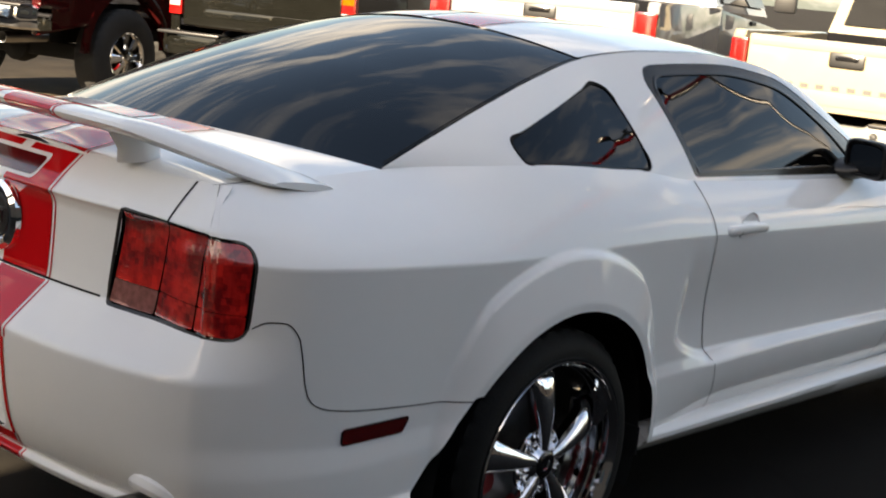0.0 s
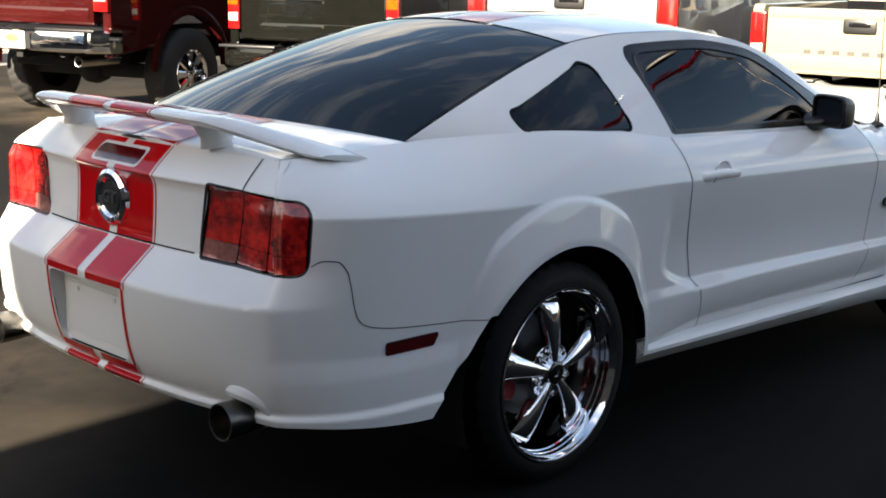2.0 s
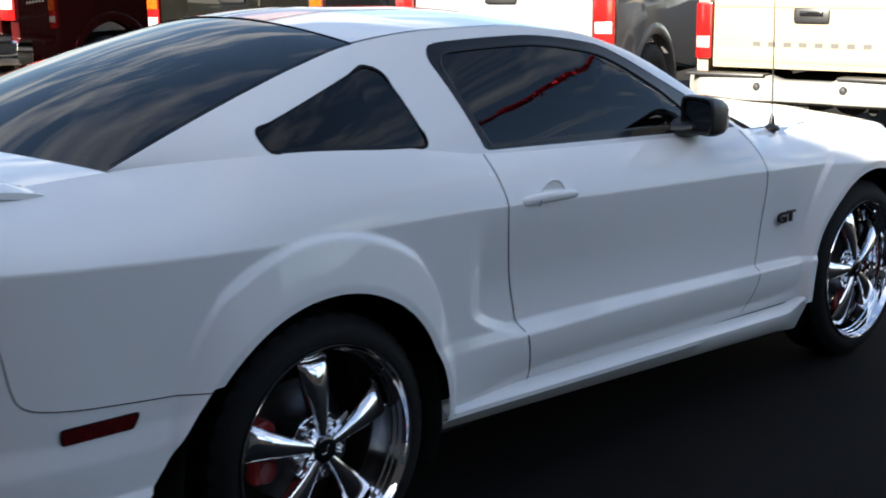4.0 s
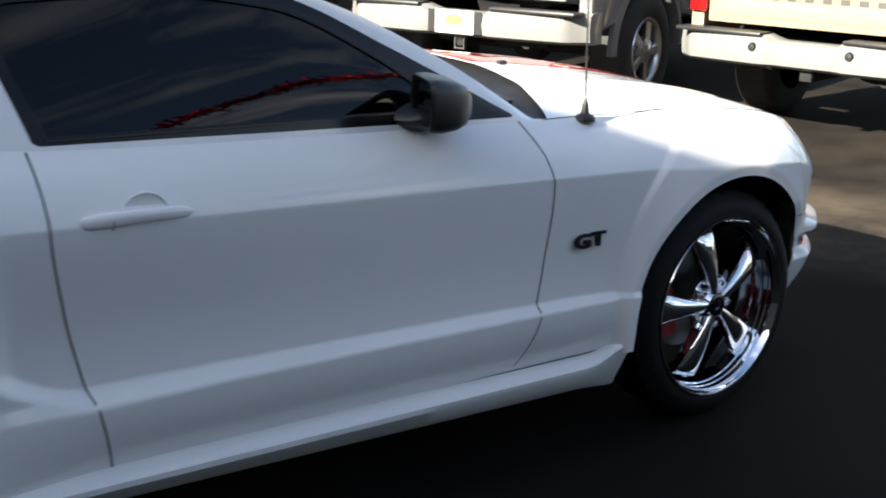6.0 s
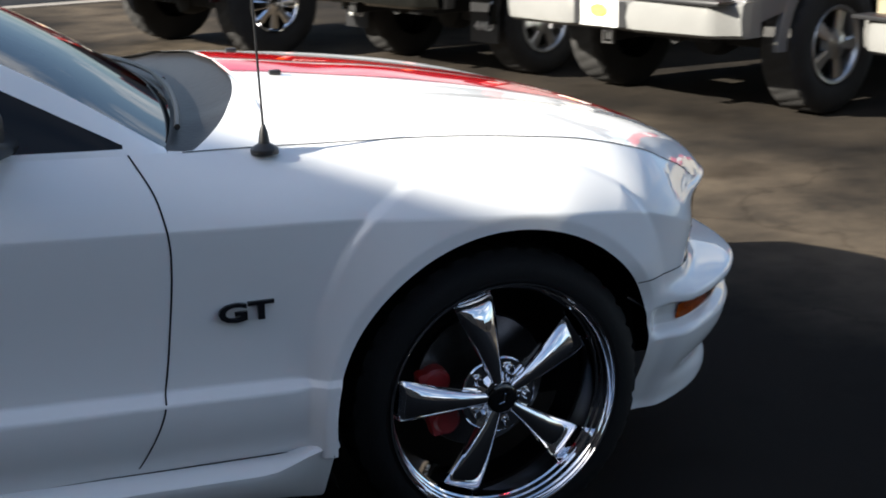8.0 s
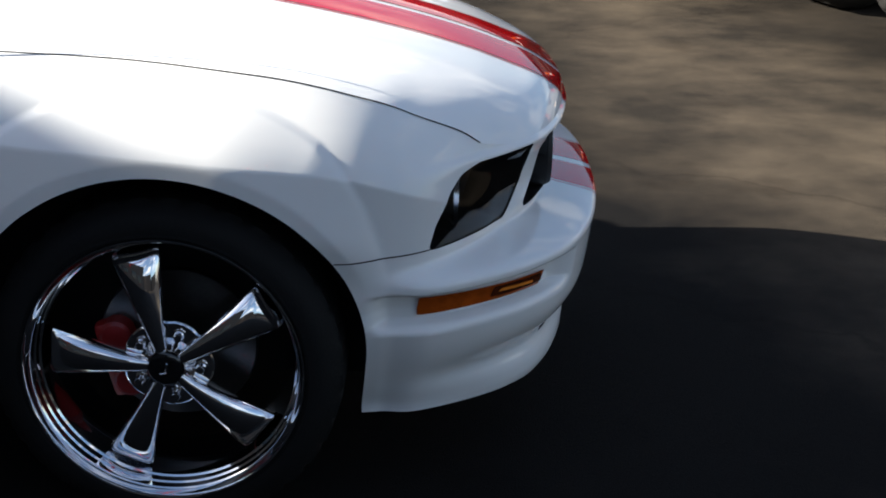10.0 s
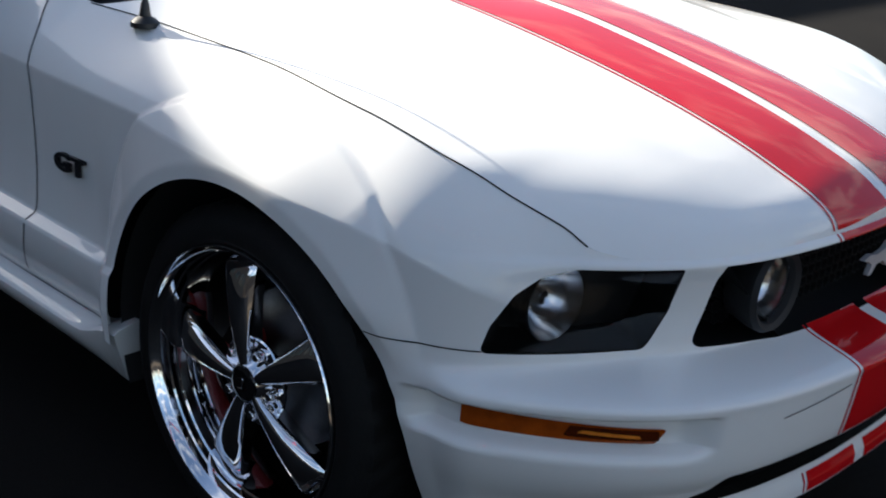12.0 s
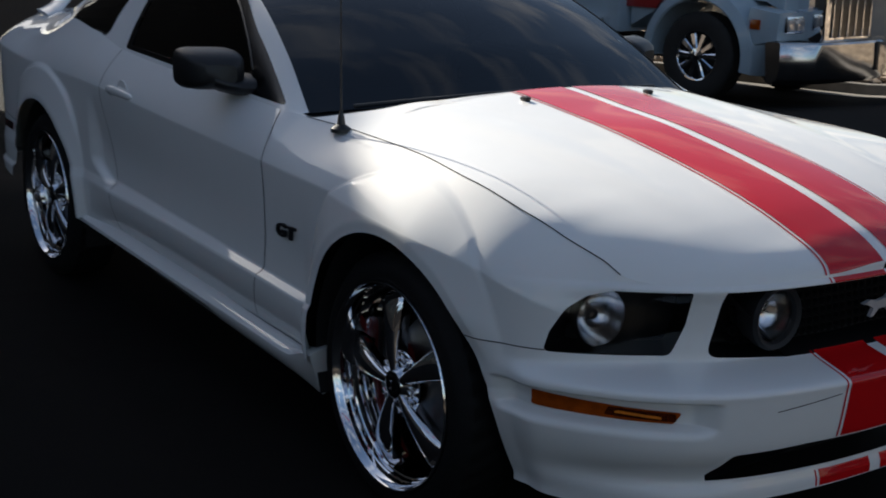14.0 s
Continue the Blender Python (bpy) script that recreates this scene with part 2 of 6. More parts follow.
# ---- mesh helpers ----
def curve(*pairs):
    """A smooth function through (x, value) pairs."""
    xs = np.array([p[0] for p in pairs], float)
    ys = np.array([p[1] for p in pairs], float)
    h, d = np.diff(xs), np.diff(ys) / np.diff(xs)
    m = np.zeros(len(xs))
    m[0], m[-1] = d[0], d[-1]
    for i in range(1, len(xs) - 1):
        if d[i - 1] * d[i] > 0:
            w1, w2 = 2 * h[i] + h[i - 1], h[i] + 2 * h[i - 1]
            m[i] = (w1 + w2) / (w1 / d[i - 1] + w2 / d[i])

    def f(x):
        x = np.clip(np.asarray(x, float), xs[0], xs[-1])
        i = np.clip(np.searchsorted(xs, x) - 1, 0, len(xs) - 2)
        t = (x - xs[i]) / h[i]
        return ((1 + 2 * t) * (1 - t) ** 2 * ys[i] + t * (1 - t) ** 2 * h[i] * m[i]
                + t * t * (3 - 2 * t) * ys[i + 1] + t * t * (t - 1) * h[i] * m[i + 1])
    return f


def smooth(t, a=0.0, b=1.0):
    t = np.clip((np.asarray(t, float) - a) / (b - a), 0, 1)
    return t * t * (3 - 2 * t)


def set_parent(ob, parent):
    if parent is not None:
        ob.parent = parent
    return ob


def part(name, bm, mat, parent=None, label="", flat=False):
    me = bpy.data.meshes.new(name)
    bmesh.ops.recalc_face_normals(bm, faces=bm.faces)
    bm.to_mesh(me)
    bm.free()
    me.materials.append(mat)
    if not flat:
        for p in me.polygons:
            p.use_smooth = True
        me.set_sharp_from_angle(angle=radians(35))
    ob = set_parent(new(name, me), parent)
    return tagged(ob, label) if label else ob


def thing(name, label, category, m=None, group="", kind=""):
    ob = tagged(new(name), label, category, group, kind)
    if m is not None:
        ob.matrix_world = m
    return ob


def raw(name, verts, faces, mat, parent=None, label="", normals=None, smooth_all=True):
    me = bpy.data.meshes.new(name)
    me.from_pydata([tuple(map(float, v)) for v in verts], [], faces)
    me.materials.append(mat)
    if smooth_all:
        for p in me.polygons:
            p.use_smooth = True
    if normals is not None:
        me.normals_split_custom_set_from_vertices([tuple(map(float, v)) for v in normals])
    ob = set_parent(new(name, me), parent)
    return tagged(ob, label) if label else ob


def box(bm, c, size, bevel=0.0, segs=2, m=None):
    """A box with rounded edges in bm, at centre c."""
    g = bmesh.ops.create_cube(bm, size=1.0, matrix=Matrix.Translation(c) @ Matrix.Diagonal((*size, 1)))
    vs = g["verts"]
    if bevel:
        es = list({e for v in vs for e in v.link_edges})
        r = bmesh.ops.bevel(bm, geom=es, offset=bevel, segments=segs, profile=0.6, affect="EDGES")
        vs = list({v for f in r["faces"] for v in f.verts} | {v for v in vs if v.is_valid})
    if m is not None:
        bmesh.ops.transform(bm, matrix=m, verts=vs)
    return vs


def lathe(bm, profile, m=Matrix(), n=48, closed=False):
    """Turns a profile of (radius, along) about the y axis."""
    rings = []
    for r, a in profile:
        rings.append([bm.verts.new(m @ Vector((r * math.cos(2 * math.pi * k / n), a, r * math.sin(2 * math.pi * k / n)))) for k in range(n)])
    pairs = list(zip(rings, rings[1:])) + ([(rings[-1], rings[0])] if closed else [])
    for p, q in pairs:
        for k in range(n):
            bm.faces.new((p[k], p[(k + 1) % n], q[(k + 1) % n], q[k]))
    return rings


def disc(bm, r, a, m=Matrix(), n=32):
    bm.faces.new([bm.verts.new(m @ Vector((r * math.cos(2 * math.pi * k / n), a, r * math.sin(2 * math.pi * k / n)))) for k in range(n)])


def sweep(bm, path, radius, n=8, closed=False):
    """A round bar along a path of points; radius may be a list."""
    pts = [Vector(p) for p in path]
    rings = []
    for i, p in enumerate(pts):
        d = (pts[min(i + 1, len(pts) - 1)] - pts[max(i - 1, 0)]).normalized()
        u = d.orthogonal().normalized() if abs(d.z) > 0.9 else d.cross(Vector((0, 0, 1))).normalized()
        v = d.cross(u)
        r = radius[i] if isinstance(radius, (list, tuple)) else radius
        rings.append([bm.verts.new(p + r * (u * math.cos(2 * math.pi * k / n) + v * math.sin(2 * math.pi * k / n))) for k in range(n)])
    for p, q in zip(rings, rings[1:]):
        for k in range(n):
            bm.faces.new((p[k], p[(k + 1) % n], q[(k + 1) % n], q[k]))
    bm.faces.new(rings[0])
    bm.faces.new(rings[-1][::-1])


def loft(bm, sections, cap=True):
    """Joins closed sections of equal count."""
    rings = [[bm.verts.new(p) for p in s] for s in sections]
    n = len(rings[0])
    for p, q in zip(rings, rings[1:]):
        for k in range(n):
            bm.faces.new((p[k], p[(k + 1) % n], q[(k + 1) % n], q[k]))
    if cap:
        bm.faces.new(rings[0])
        bm.faces.new(rings[-1][::-1])


def letters(name, text, size, depth, m, mat, parent=None, label=""):
    c = bpy.data.curves.new(name, "FONT")
    c.body, c.size, c.extrude, c.align_x, c.align_y = text, size, depth, "CENTER", "CENTER"
    c.resolution_u = 3
    c.offset = size * 0.03
    tmp = bpy.data.objects.new(name, c)
    scene.collection.objects.link(tmp)
    bpy.context.view_layer.update()
    me = bpy.data.meshes.new_from_object(tmp.evaluated_get(bpy.context.evaluated_depsgraph_get()))
    bpy.data.objects.remove(tmp)
    me.materials.clear()
    me.materials.append(mat)
    me.transform(m)
    ob = set_parent(new(name, me), parent)
    return tagged(ob, label) if label else ob


def rounded(points, r=0.03, n=6):
    """A closed outline with rounded corners; r may be a list."""
    out, k = [], len(points)
    for i in range(k):
        p, a, b = np.array(points[i], float), np.array(points[i - 1], float), np.array(points[(i + 1) % k], float)
        ri = r[i] if isinstance(r, (list, tuple)) else r
        u, v = (a - p) / np.linalg.norm(a - p), (b - p) / np.linalg.norm(b - p)
        half = math.acos(np.clip(u @ v, -1, 1)) / 2
        d = min(ri / max(math.tan(half), 1e-3), 0.48 * np.linalg.norm(a - p), 0.48 * np.linalg.norm(b - p))
        for t in np.linspace(0, 1, n):
            out.append((1 - t) ** 2 * (p + u * d) + 2 * t * (1 - t) * p + t * t * (p + v * d))
    return np.array(out)


def outline_distance(poly):
    """Signed distance to a closed outline, below 0 inside."""
    a, b = poly, np.roll(poly, -1, axis=0)

    def f(x, z):
        sh = np.shape(x)
        p = np.stack([np.ravel(x), np.ravel(z)], 1)[:, None, :]
        e = (b - a)[None]
        w = p - a[None]
        t = np.clip((w * e).sum(2) / np.maximum((e * e).sum(2), 1e-12), 0, 1)
        d = np.sqrt(((w - e * t[..., None]) ** 2).sum(2)).min(1)
        c1 = (a[None, :, 1] <= p[..., 1]) != (b[None, :, 1] <= p[..., 1])
        xs = a[None, :, 0] + (p[..., 1] - a[None, :, 1]) / np.where(b[None, :, 1] == a[None, :, 1], 1e-9, b[None, :, 1] - a[None, :, 1]) * e[..., 0]
        inside = (c1 & (p[..., 0] < xs)).sum(1) % 2 == 1
        return np.where(inside, -d, d).reshape(sh)
    return f


def trimmed(u, v, dist, keep_outside=True):
    """Moves the grid's params onto the outline's edge and says which cells stay."""
    d = dist(u, v)
    if not keep_outside:
        d = -d
    out = d < 0
    cell_in = out[:-1, :-1] & out[1:, :-1] & out[1:, 1:] & out[:-1, 1:]
    e = 1e-4
    near = out & (np.abs(d) < 0.08)
    uu, vv = u[near], v[near]
    sg = 1 if keep_outside else -1
    for _ in range(2):
        dd = sg * dist(uu, vv)
        gu, gv = (sg * dist(uu + e, vv) - dd) / e, (sg * dist(uu, vv + e) - dd) / e
        k = np.maximum(gu * gu + gv * gv, 0.2)
        uu, vv = uu - dd * gu / k, vv - dd * gv / k
    u, v = u.copy(), v.copy()
    u[near], v[near] = uu, vv
    return u, v, ~cell_in


def grid_normals(P):
    a, b = np.gradient(P, axis=0), np.gradient(P, axis=1)
    n = np.cross(a, b)
    return n / np.maximum(np.linalg.norm(n, axis=2, keepdims=True), 1e-9)


def grid_mesh(name, P, mat, parent=None, cells=None, label="", normals=None, flip=False, mirror=False, both=False):
    """A mesh of the kept cells of a grid of points; mirror: as seen in the car's middle plane; both: with its mirror twin joined."""
    nu, nv = P.shape[:2]
    if normals is None:
        normals = grid_normals(P)
    if cells is None:
        cells = np.ones((nu - 1, nv - 1), bool)
    i, j = np.nonzero(cells)
    idx = np.arange(nu * nv).reshape(nu, nv)
    quads = np.stack([idx[i, j], idx[i + 1, j], idx[i + 1, j + 1], idx[i, j + 1]], 1)
    used, inv = np.unique(quads, return_inverse=True)
    quads = inv.reshape(quads.shape)
    V, N = P.reshape(-1, 3)[used], normals.reshape(-1, 3)[used]
    if flip:
        quads, N = quads[:, ::-1], -N
    if mirror or both:
        V2, N2, Q2 = V * (1, -1, 1), N * (1, -1, 1), quads[:, ::-1]
        if mirror:
            V, N, quads = V2, N2, Q2
        else:
            quads = np.concatenate([quads, Q2 + len(V)])
            V, N = np.concatenate([V, V2]), np.concatenate([N, N2])
    # cells squeezed to a line are left out
    a = V[quads]
    area = np.linalg.norm(np.cross(a[:, 2] - a[:, 0], a[:, 3] - a[:, 1]), axis=1)
    quads = quads[area > 1e-9]
    return raw(name, V, [tuple(int(k) for k in q) for q in quads], mat, parent, label, N)

# ---- the white coupe ----
# plan of the body at its widest level, from the middle of the tail to the middle of the nose
PLAN = [(-1.100, 0.0), (-1.096, 0.20), (-1.078, 0.42), (-1.040, 0.62), (-1.005, 0.715), (-0.978, 0.752), (-0.940, 0.780), (-0.86, 0.825), (-0.74, 0.868), (-0.58, 0.890),
        (-0.30, 0.903), (0.0, 0.907), (0.45, 0.907), (0.90, 0.905), (1.50, 0.905), (2.10, 0.905), (2.50, 0.904), (2.80, 0.902),
        (3.00, 0.896), (3.12, 0.880), (3.23, 0.845), (3.34, 0.775), (3.44, 0.685), (3.52, 0.570), (3.575, 0.41), (3.606, 0.20), (3.612, 0.0)]


def spline(points, n=40):
    p = np.array(points, float)
    p = np.vstack([p[0] * (1, -1) if abs(p[0, 1]) < 1e-9 else 2 * p[0] - p[1], p, p[-1]])
    p[0] = (points[1][0], -points[1][1])
    p[-1] = (points[-2][0], -points[-2][1])
    out = []
    for i in range(1, len(p) - 2):
        for t in np.linspace(0, 1, n, endpoint=False):
            a, b, c, d = p[i - 1:i + 3]
            out.append(0.5 * ((2 * b) + (c - a) * t + (2 * a - 5 * b + 4 * c - d) * t * t + (3 * b - a - 3 * c + d) * t ** 3))
    out.append(p[-2])
    return np.array(out)


_pl = spline(PLAN)
_sl = np.concatenate([[0], np.cumsum(np.linalg.norm(np.diff(_pl, axis=0), axis=1))])
_tg = np.gradient(_pl, _sl, axis=0)
_tg /= np.linalg.norm(_tg, axis=1, keepdims=True)
S_END = float(_sl[-1])


def s_x(x):
    return np.interp(x, np.maximum.accumulate(_pl[:, 0]) + np.arange(len(_pl)) * 1e-9, _sl)


_half = len(_pl) // 2


def s_rear(y):
    return float(np.interp(y, _pl[:_half // 2, 1], _sl[:_half // 2]))


def s_front(y):
    k = int(_half * 1.5)
    return float(np.interp(-y, -_pl[k:, 1], _sl[k:]))


def plan_at(s):
    x, y = np.interp(s, _sl, _pl[:, 0]), np.interp(s, _sl, _pl[:, 1])
    tx, ty = np.interp(s, _sl, _tg[:, 0]), np.interp(s, _sl, _tg[:, 1])
    return x, y, -ty, tx


def by_x(*pairs):
    return curve(*[(float(s_x(a)) if not isinstance(a, tuple) else (s_rear(a[1]) if a[0] == "r" else s_front(a[1])), v) for a, v in pairs])


Z_CREASE = by_x((("r", 0), 0.94), (-0.86, 0.93), (-0.17, 0.897), (0.5, 0.885), (1.0, 0.862), (2.0, 0.82), (2.45, 0.80), (3.0, 0.755), (3.25, 0.68), (3.40, 0.62), (("f", 0), 0.60))
Z_TOP = by_x((("r", 0), 1.062), (-0.82, 1.060), (-0.42, 1.076), (-0.04, 1.085), (0.42, 1.052), (0.66, 1.018), (1.30, 0.985), (1.95, 0.960), (2.29, 0.942), (2.60, 0.934),
             (2.90, 0.912), (3.10, 0.874), (3.24, 0.832), (3.34, 0.790), (3.39, 0.756), (3.46, 0.745), (("f", 0), 0.744))
D_TOP = by_x((("r", 0), 0.19), (("r", 0.55), 0.185), (-0.82, 0.215), (-0.60, 0.258), (-0.42, 0.257), (-0.04, 0.152), (0.42, 0.108), (0.66, 0.098), (1.95, 0.092), (2.05, 0.118),
             (2.29, 0.158), (2.60, 0.146), (2.90, 0.114), (3.10, 0.112), (3.24, 0.120), (3.34, 0.112), (3.39, 0.086), (("f", 0.5), 0.090), (("f", 0), 0.085))
Z_STRIP_HI = by_x((-0.9, 0.55), (0.73, 0.529), (1.97, 0.485), (2.3, 0.471), (3.3, 0.46))
Z_STRIP_LO = by_x((-0.9, 0.49), (0.73, 0.497), (1.97, 0.466), (2.3, 0.454), (3.3, 0.43))
Z_LOW = by_x((("r", 0), 0.375), (-0.95, 0.370), (-0.50, 0.335), (-0.1, 0.335), (0.4, 0.330), (2.3, 0.295), (2.75, 0.28), (3.02, 0.205), (("f", 0.60), 0.205), (("f", 0.42), 0.228), (("f", 0), 0.232))
TAIL = curve((0.30, -0.085), (0.375, -0.058), (0.392, -0.050), (0.402, -0.062), (0.42, -0.048), (0.52, -0.015), (0.66, 0.0), (0.690, 0.001), (0.698, -0.003), (0.707, -0.013), (0.765, -0.085), (0.785, -0.108),
             (0.82, -0.113), (0.95, -0.120), (0.974, -0.114), (0.984, -0.107), (1.0, -0.120), (1.062, -0.19))
NOSE = curve((0.200, -0.074), (0.226, -0.064), (0.236, -0.064), (0.250, -0.064), (0.266, -0.070), (0.284, -0.078), (0.345, -0.034), (0.38, -0.017), (0.44, -0.007), (0.498, 0.000), (0.512, 0.002), (0.520, -0.002),
             (0.528, -0.022), (0.538, -0.066), (0.548, -0.110), (0.556, -0.128), (0.566, -0.130), (0.60, -0.122), (0.64, -0.112), (0.70, -0.098), (0.735, -0.082), (0.744, -0.092))
R_ARCH, F_ARCH = (0.0, 0.352, 0.404), (2.715, 0.355, 0.397)


def body_offset(s, z):
    """How far the skin stands out from the plan at a place along it and a height."""
    x = plan_at(s)[0]
    zc, zt, l2, l1 = Z_CREASE(s), Z_TOP(s), Z_STRIP_HI(s), Z_STRIP_LO(s)
    rear_end = 0.545 + 0.15 * np.clip((0.61 - z) / 0.09, 0, 1) ** 2
    door = smooth(x, rear_end - 0.035, rear_end + 0.045) * (1 - smooth(x, 2.22, 2.31))
    t = np.clip((z - zc) / np.maximum(zt - zc, 0.02), 0, 1)
    up = -D_TOP(s) * (0.42 * t + 0.58 * t * t)
    q = np.clip((zc - z) / np.maximum(zc - l2, 0.05), 0, 1)
    deep = door * np.interp(x, (0.6, 1.2, 2.0, 2.3), (0.030, 0.016, 0.011, 0.010))
    mid = -0.012 * q - deep * smooth(q, 0.0, 0.75)
    v2 = -0.012 - deep
    sill = smooth(x, 0.40, 0.85) * (1 - smooth(x, 2.22, 2.31))
    v1 = 0.006 * sill - 0.004 * (1 - sill)
    r = np.clip((l2 - z) / np.maximum(l2 - l1, 0.01), 0, 1)
    strip = v2 + (v1 - v2) * r
    b = np.clip((l1 - z) / 0.15, 0, 1.4)
    low = v1 - (0.034 * sill + 0.008) * b * b
    low = low + 0.013 * (1 - smooth(z, 0.385, 0.400)) * (1 - smooth(x, -0.45, -0.35))
    side = np.where(z > zc, up, np.where(z > l2, mid, np.where(z > l1, strip, low)))
    for cx, cz, _ in (R_ARCH, F_ARCH):
        rho = np.hypot(x - cx, np.maximum(z - cz, 0) * 1.0)
        edge = np.interp(np.degrees(np.arctan2(np.maximum(z - cz, 0), np.abs(x - cx) + 1e-6)), (0, 13, 36, 56, 90), (0.458, 0.468, 0.504, 0.549, 0.552))
        steep = np.degrees(np.arctan2(np.maximum(z - cz, 0), np.abs(x - cx) + 1e-6))
        swell = (0.003 + 0.013 * smooth(steep, 25, 55)) * smooth((edge - rho) / 0.016) + 0.028 * np.clip((edge - 0.012 - rho) / (edge - 0.012 - 0.425), 0, 1)
        if cx > 1:
            swell = swell - (0.002 + 0.008 * smooth(steep, 25, 55)) * smooth((edge - rho) / 0.016) * smooth(x, 2.82, 3.0)
            swell = swell * (1 - 0.9 * smooth(x, 2.75, 3.0) * (1 - smooth(z, 0.50, 0.64)))
        side = side + swell
    side = side - 0.085 * smooth(x, 2.85, 3.05) * np.clip((0.50 - z) / 0.25, 0, 1.1) ** 1.3
    wr = 1 - smooth(s, s_rear(0.52), float(s_x(-0.79)))
    wf = smooth(s, float(s_x(3.08)), s_front(0.60))
    groove = smooth(s, float(s_x(3.10)), float(s_x(3.16))) * (1 - smooth(s, s_front(0.60), s_front(0.53)))
    groove = groove * smooth(z, 0.426, 0.436) * (1 - smooth(z, 0.491, 0.501)) * 0.036
    shelf = 0.018 * smooth(s, float(s_x(3.14)), float(s_x(3.24))) * (1 - wf) * (1 - smooth(z, 0.512, 0.548))
    return wr * TAIL(z) + wf * NOSE(z) + (1 - wr - wf) * side - groove + shelf


def body(s, z, out=0.0):
    """The skin of the right-hand body side, tail and nose."""
    s, z = np.asarray(s, float), np.asarray(z, float)
    x, y, nx, ny = plan_at(s)
    o = body_offset(s, z) + out
    return np.stack([x + nx * o, -(y + ny * o), z + 0 * s], -1)


def arch_distance(s, z):
    x = plan_at(s)[0]

    def arch(c):
        return np.where(z > c[1], np.hypot(x - c[0], z - c[1]), np.abs(x - c[0])) - c[2]
    wedge = np.maximum(np.maximum((x + 0.345) * -0.80 + (z - 0.60) * 0.60, z - 0.60), x - 0.1)
    return np.minimum(np.minimum(arch(R_ARCH), arch(F_ARCH)), wedge)


SR, SF = s_rear, s_front
TAIL_CORNERS = ((SR(0.415), 0.776), (float(s_x(-0.905)), 0.773), (float(s_x(-0.893)), 0.972), (SR(0.455), 0.992))
TAIL_LAMP = rounded(TAIL_CORNERS, [0.02, 0.050, 0.045, 0.015])
HEAD_LAMP = rounded([(float(s_x(3.236)), 0.578), (float(s_x(3.250)), 0.628), (float(s_x(3.281)), 0.684), (float(s_x(3.318)), 0.714), (float(s_x(3.365)), 0.728), (SF(0.602), 0.732), (SF(0.610), 0.650), (SF(0.640), 0.570)],
                    [0.010, 0.05, 0.05, 0.05, 0.03, 0.006, 0.05, 0.03])
GRILLE = np.array(rounded([(SF(0.540), 0.566), (SF(0.30), 0.552), (SF(0.0) + 0.3, 0.546), (SF(0.0) + 0.3, 0.732), (SF(0.520), 0.732)], [0.035, 0.05, 0.01, 0.01, 0.006]))
INTAKE = np.array(rounded([(SF(0.555), 0.284), (SF(0.0) + 0.3, 0.278), (SF(0.0) + 0.3, 0.376), (SF(0.30), 0.375), (SF(0.500), 0.366)], [0.008, 0.01, 0.01, 0.05, 0.03]))
PLATE = np.array(rounded([(-0.3, 0.445), (0.185, 0.445), (0.195, 0.668), (-0.3, 0.668)], [0.01, 0.035, 0.025, 0.01]))
SIDE_MARK = rounded([(float(s_x(-0.70)), 0.545), (float(s_x(-0.535)), 0.547), (float(s_x(-0.515)), 0.580), (float(s_x(-0.70)), 0.578)], 0.008)
FRONT_MARK = rounded([(float(s_x(3.213)), 0.447), (SF(0.634), 0.440), (SF(0.618), 0.468), (float(s_x(3.216)), 0.486)], 0.005)
_holes = [outline_distance(o) for o in (TAIL_LAMP, HEAD_LAMP, GRILLE, INTAKE, PLATE)]


def all_holes(s, z):
    d = arch_distance(s, z)
    for h in _holes:
        d = np.minimum(d, h(s, z))
    return d


car = thing("coupe", "white two-door sports coupe with twin red racing stripes", "car")

_n = 1000
_s = np.linspace(0, S_END, _n)[:, None]
_rows = []
for lo, hi, k in ((Z_LOW, Z_STRIP_LO, 18), (Z_STRIP_LO, Z_STRIP_HI, 6), (Z_STRIP_HI, Z_CREASE, 48), (Z_CREASE, Z_TOP, 36)):
    f = np.linspace(0, 1, k, endpoint=lo is Z_CREASE)
    _rows.append(lo(_s) + (hi(_s) - lo(_s)) * f[None, :])
_zz = np.concatenate(_rows, 1)
_ss = np.repeat(_s, _zz.shape[1], 1)
WALL_N = grid_normals(body(_ss, _zz))
_ss, _zz, _keep = trimmed(_ss, _zz, all_holes)
WALL = body(_ss, _zz)
_cs = (_ss[1:, 1:] + _ss[:-1, :-1]) / 2
_cz = (_zz[1:, 1:] + _zz[:-1, :-1]) / 2
_cx = plan_at(_cs)[0]
DOOR_REAR = curve((0.30, 0.793), (0.33, 0.785), (0.505, 0.739), (0.57, 0.723), (0.70, 0.692), (0.88, 0.663), (1.02, 0.662))
DOOR_FRONT = curve((0.30, 1.895), (0.34, 1.918), (0.46, 1.968), (0.60, 1.990), (0.77, 2.003), (0.87, 1.99), (0.97, 1.945))
BUMPER_SEAM = curve((-1.2, 0.786), (-0.93, 0.79), (-0.87, 0.820), (-0.84, 0.818), (-0.813, 0.788), (-0.790, 0.668), (-0.772, 0.643), (-0.734, 0.628), (-0.548, 0.606), (-0.2, 0.582))
_rb = (_cx < -0.2) & (_cz < BUMPER_SEAM(_cx))
_fb = (_cx > 3.0) & ((_cz < 0.581) | (_cs > SF(0.60)))
_tl = (_cs < SR(0.60)) & ~_rb & ~((_cz < 0.985) & (_cs > SR(0.40)))
_door = (_cx > DOOR_REAR(_cz)) & (_cx < DOOR_FRONT(_cz))
_fender = (_cx >= DOOR_FRONT(_cz)) & ~_fb
_quarter = ~(_rb | _fb | _tl | _door | _fender)
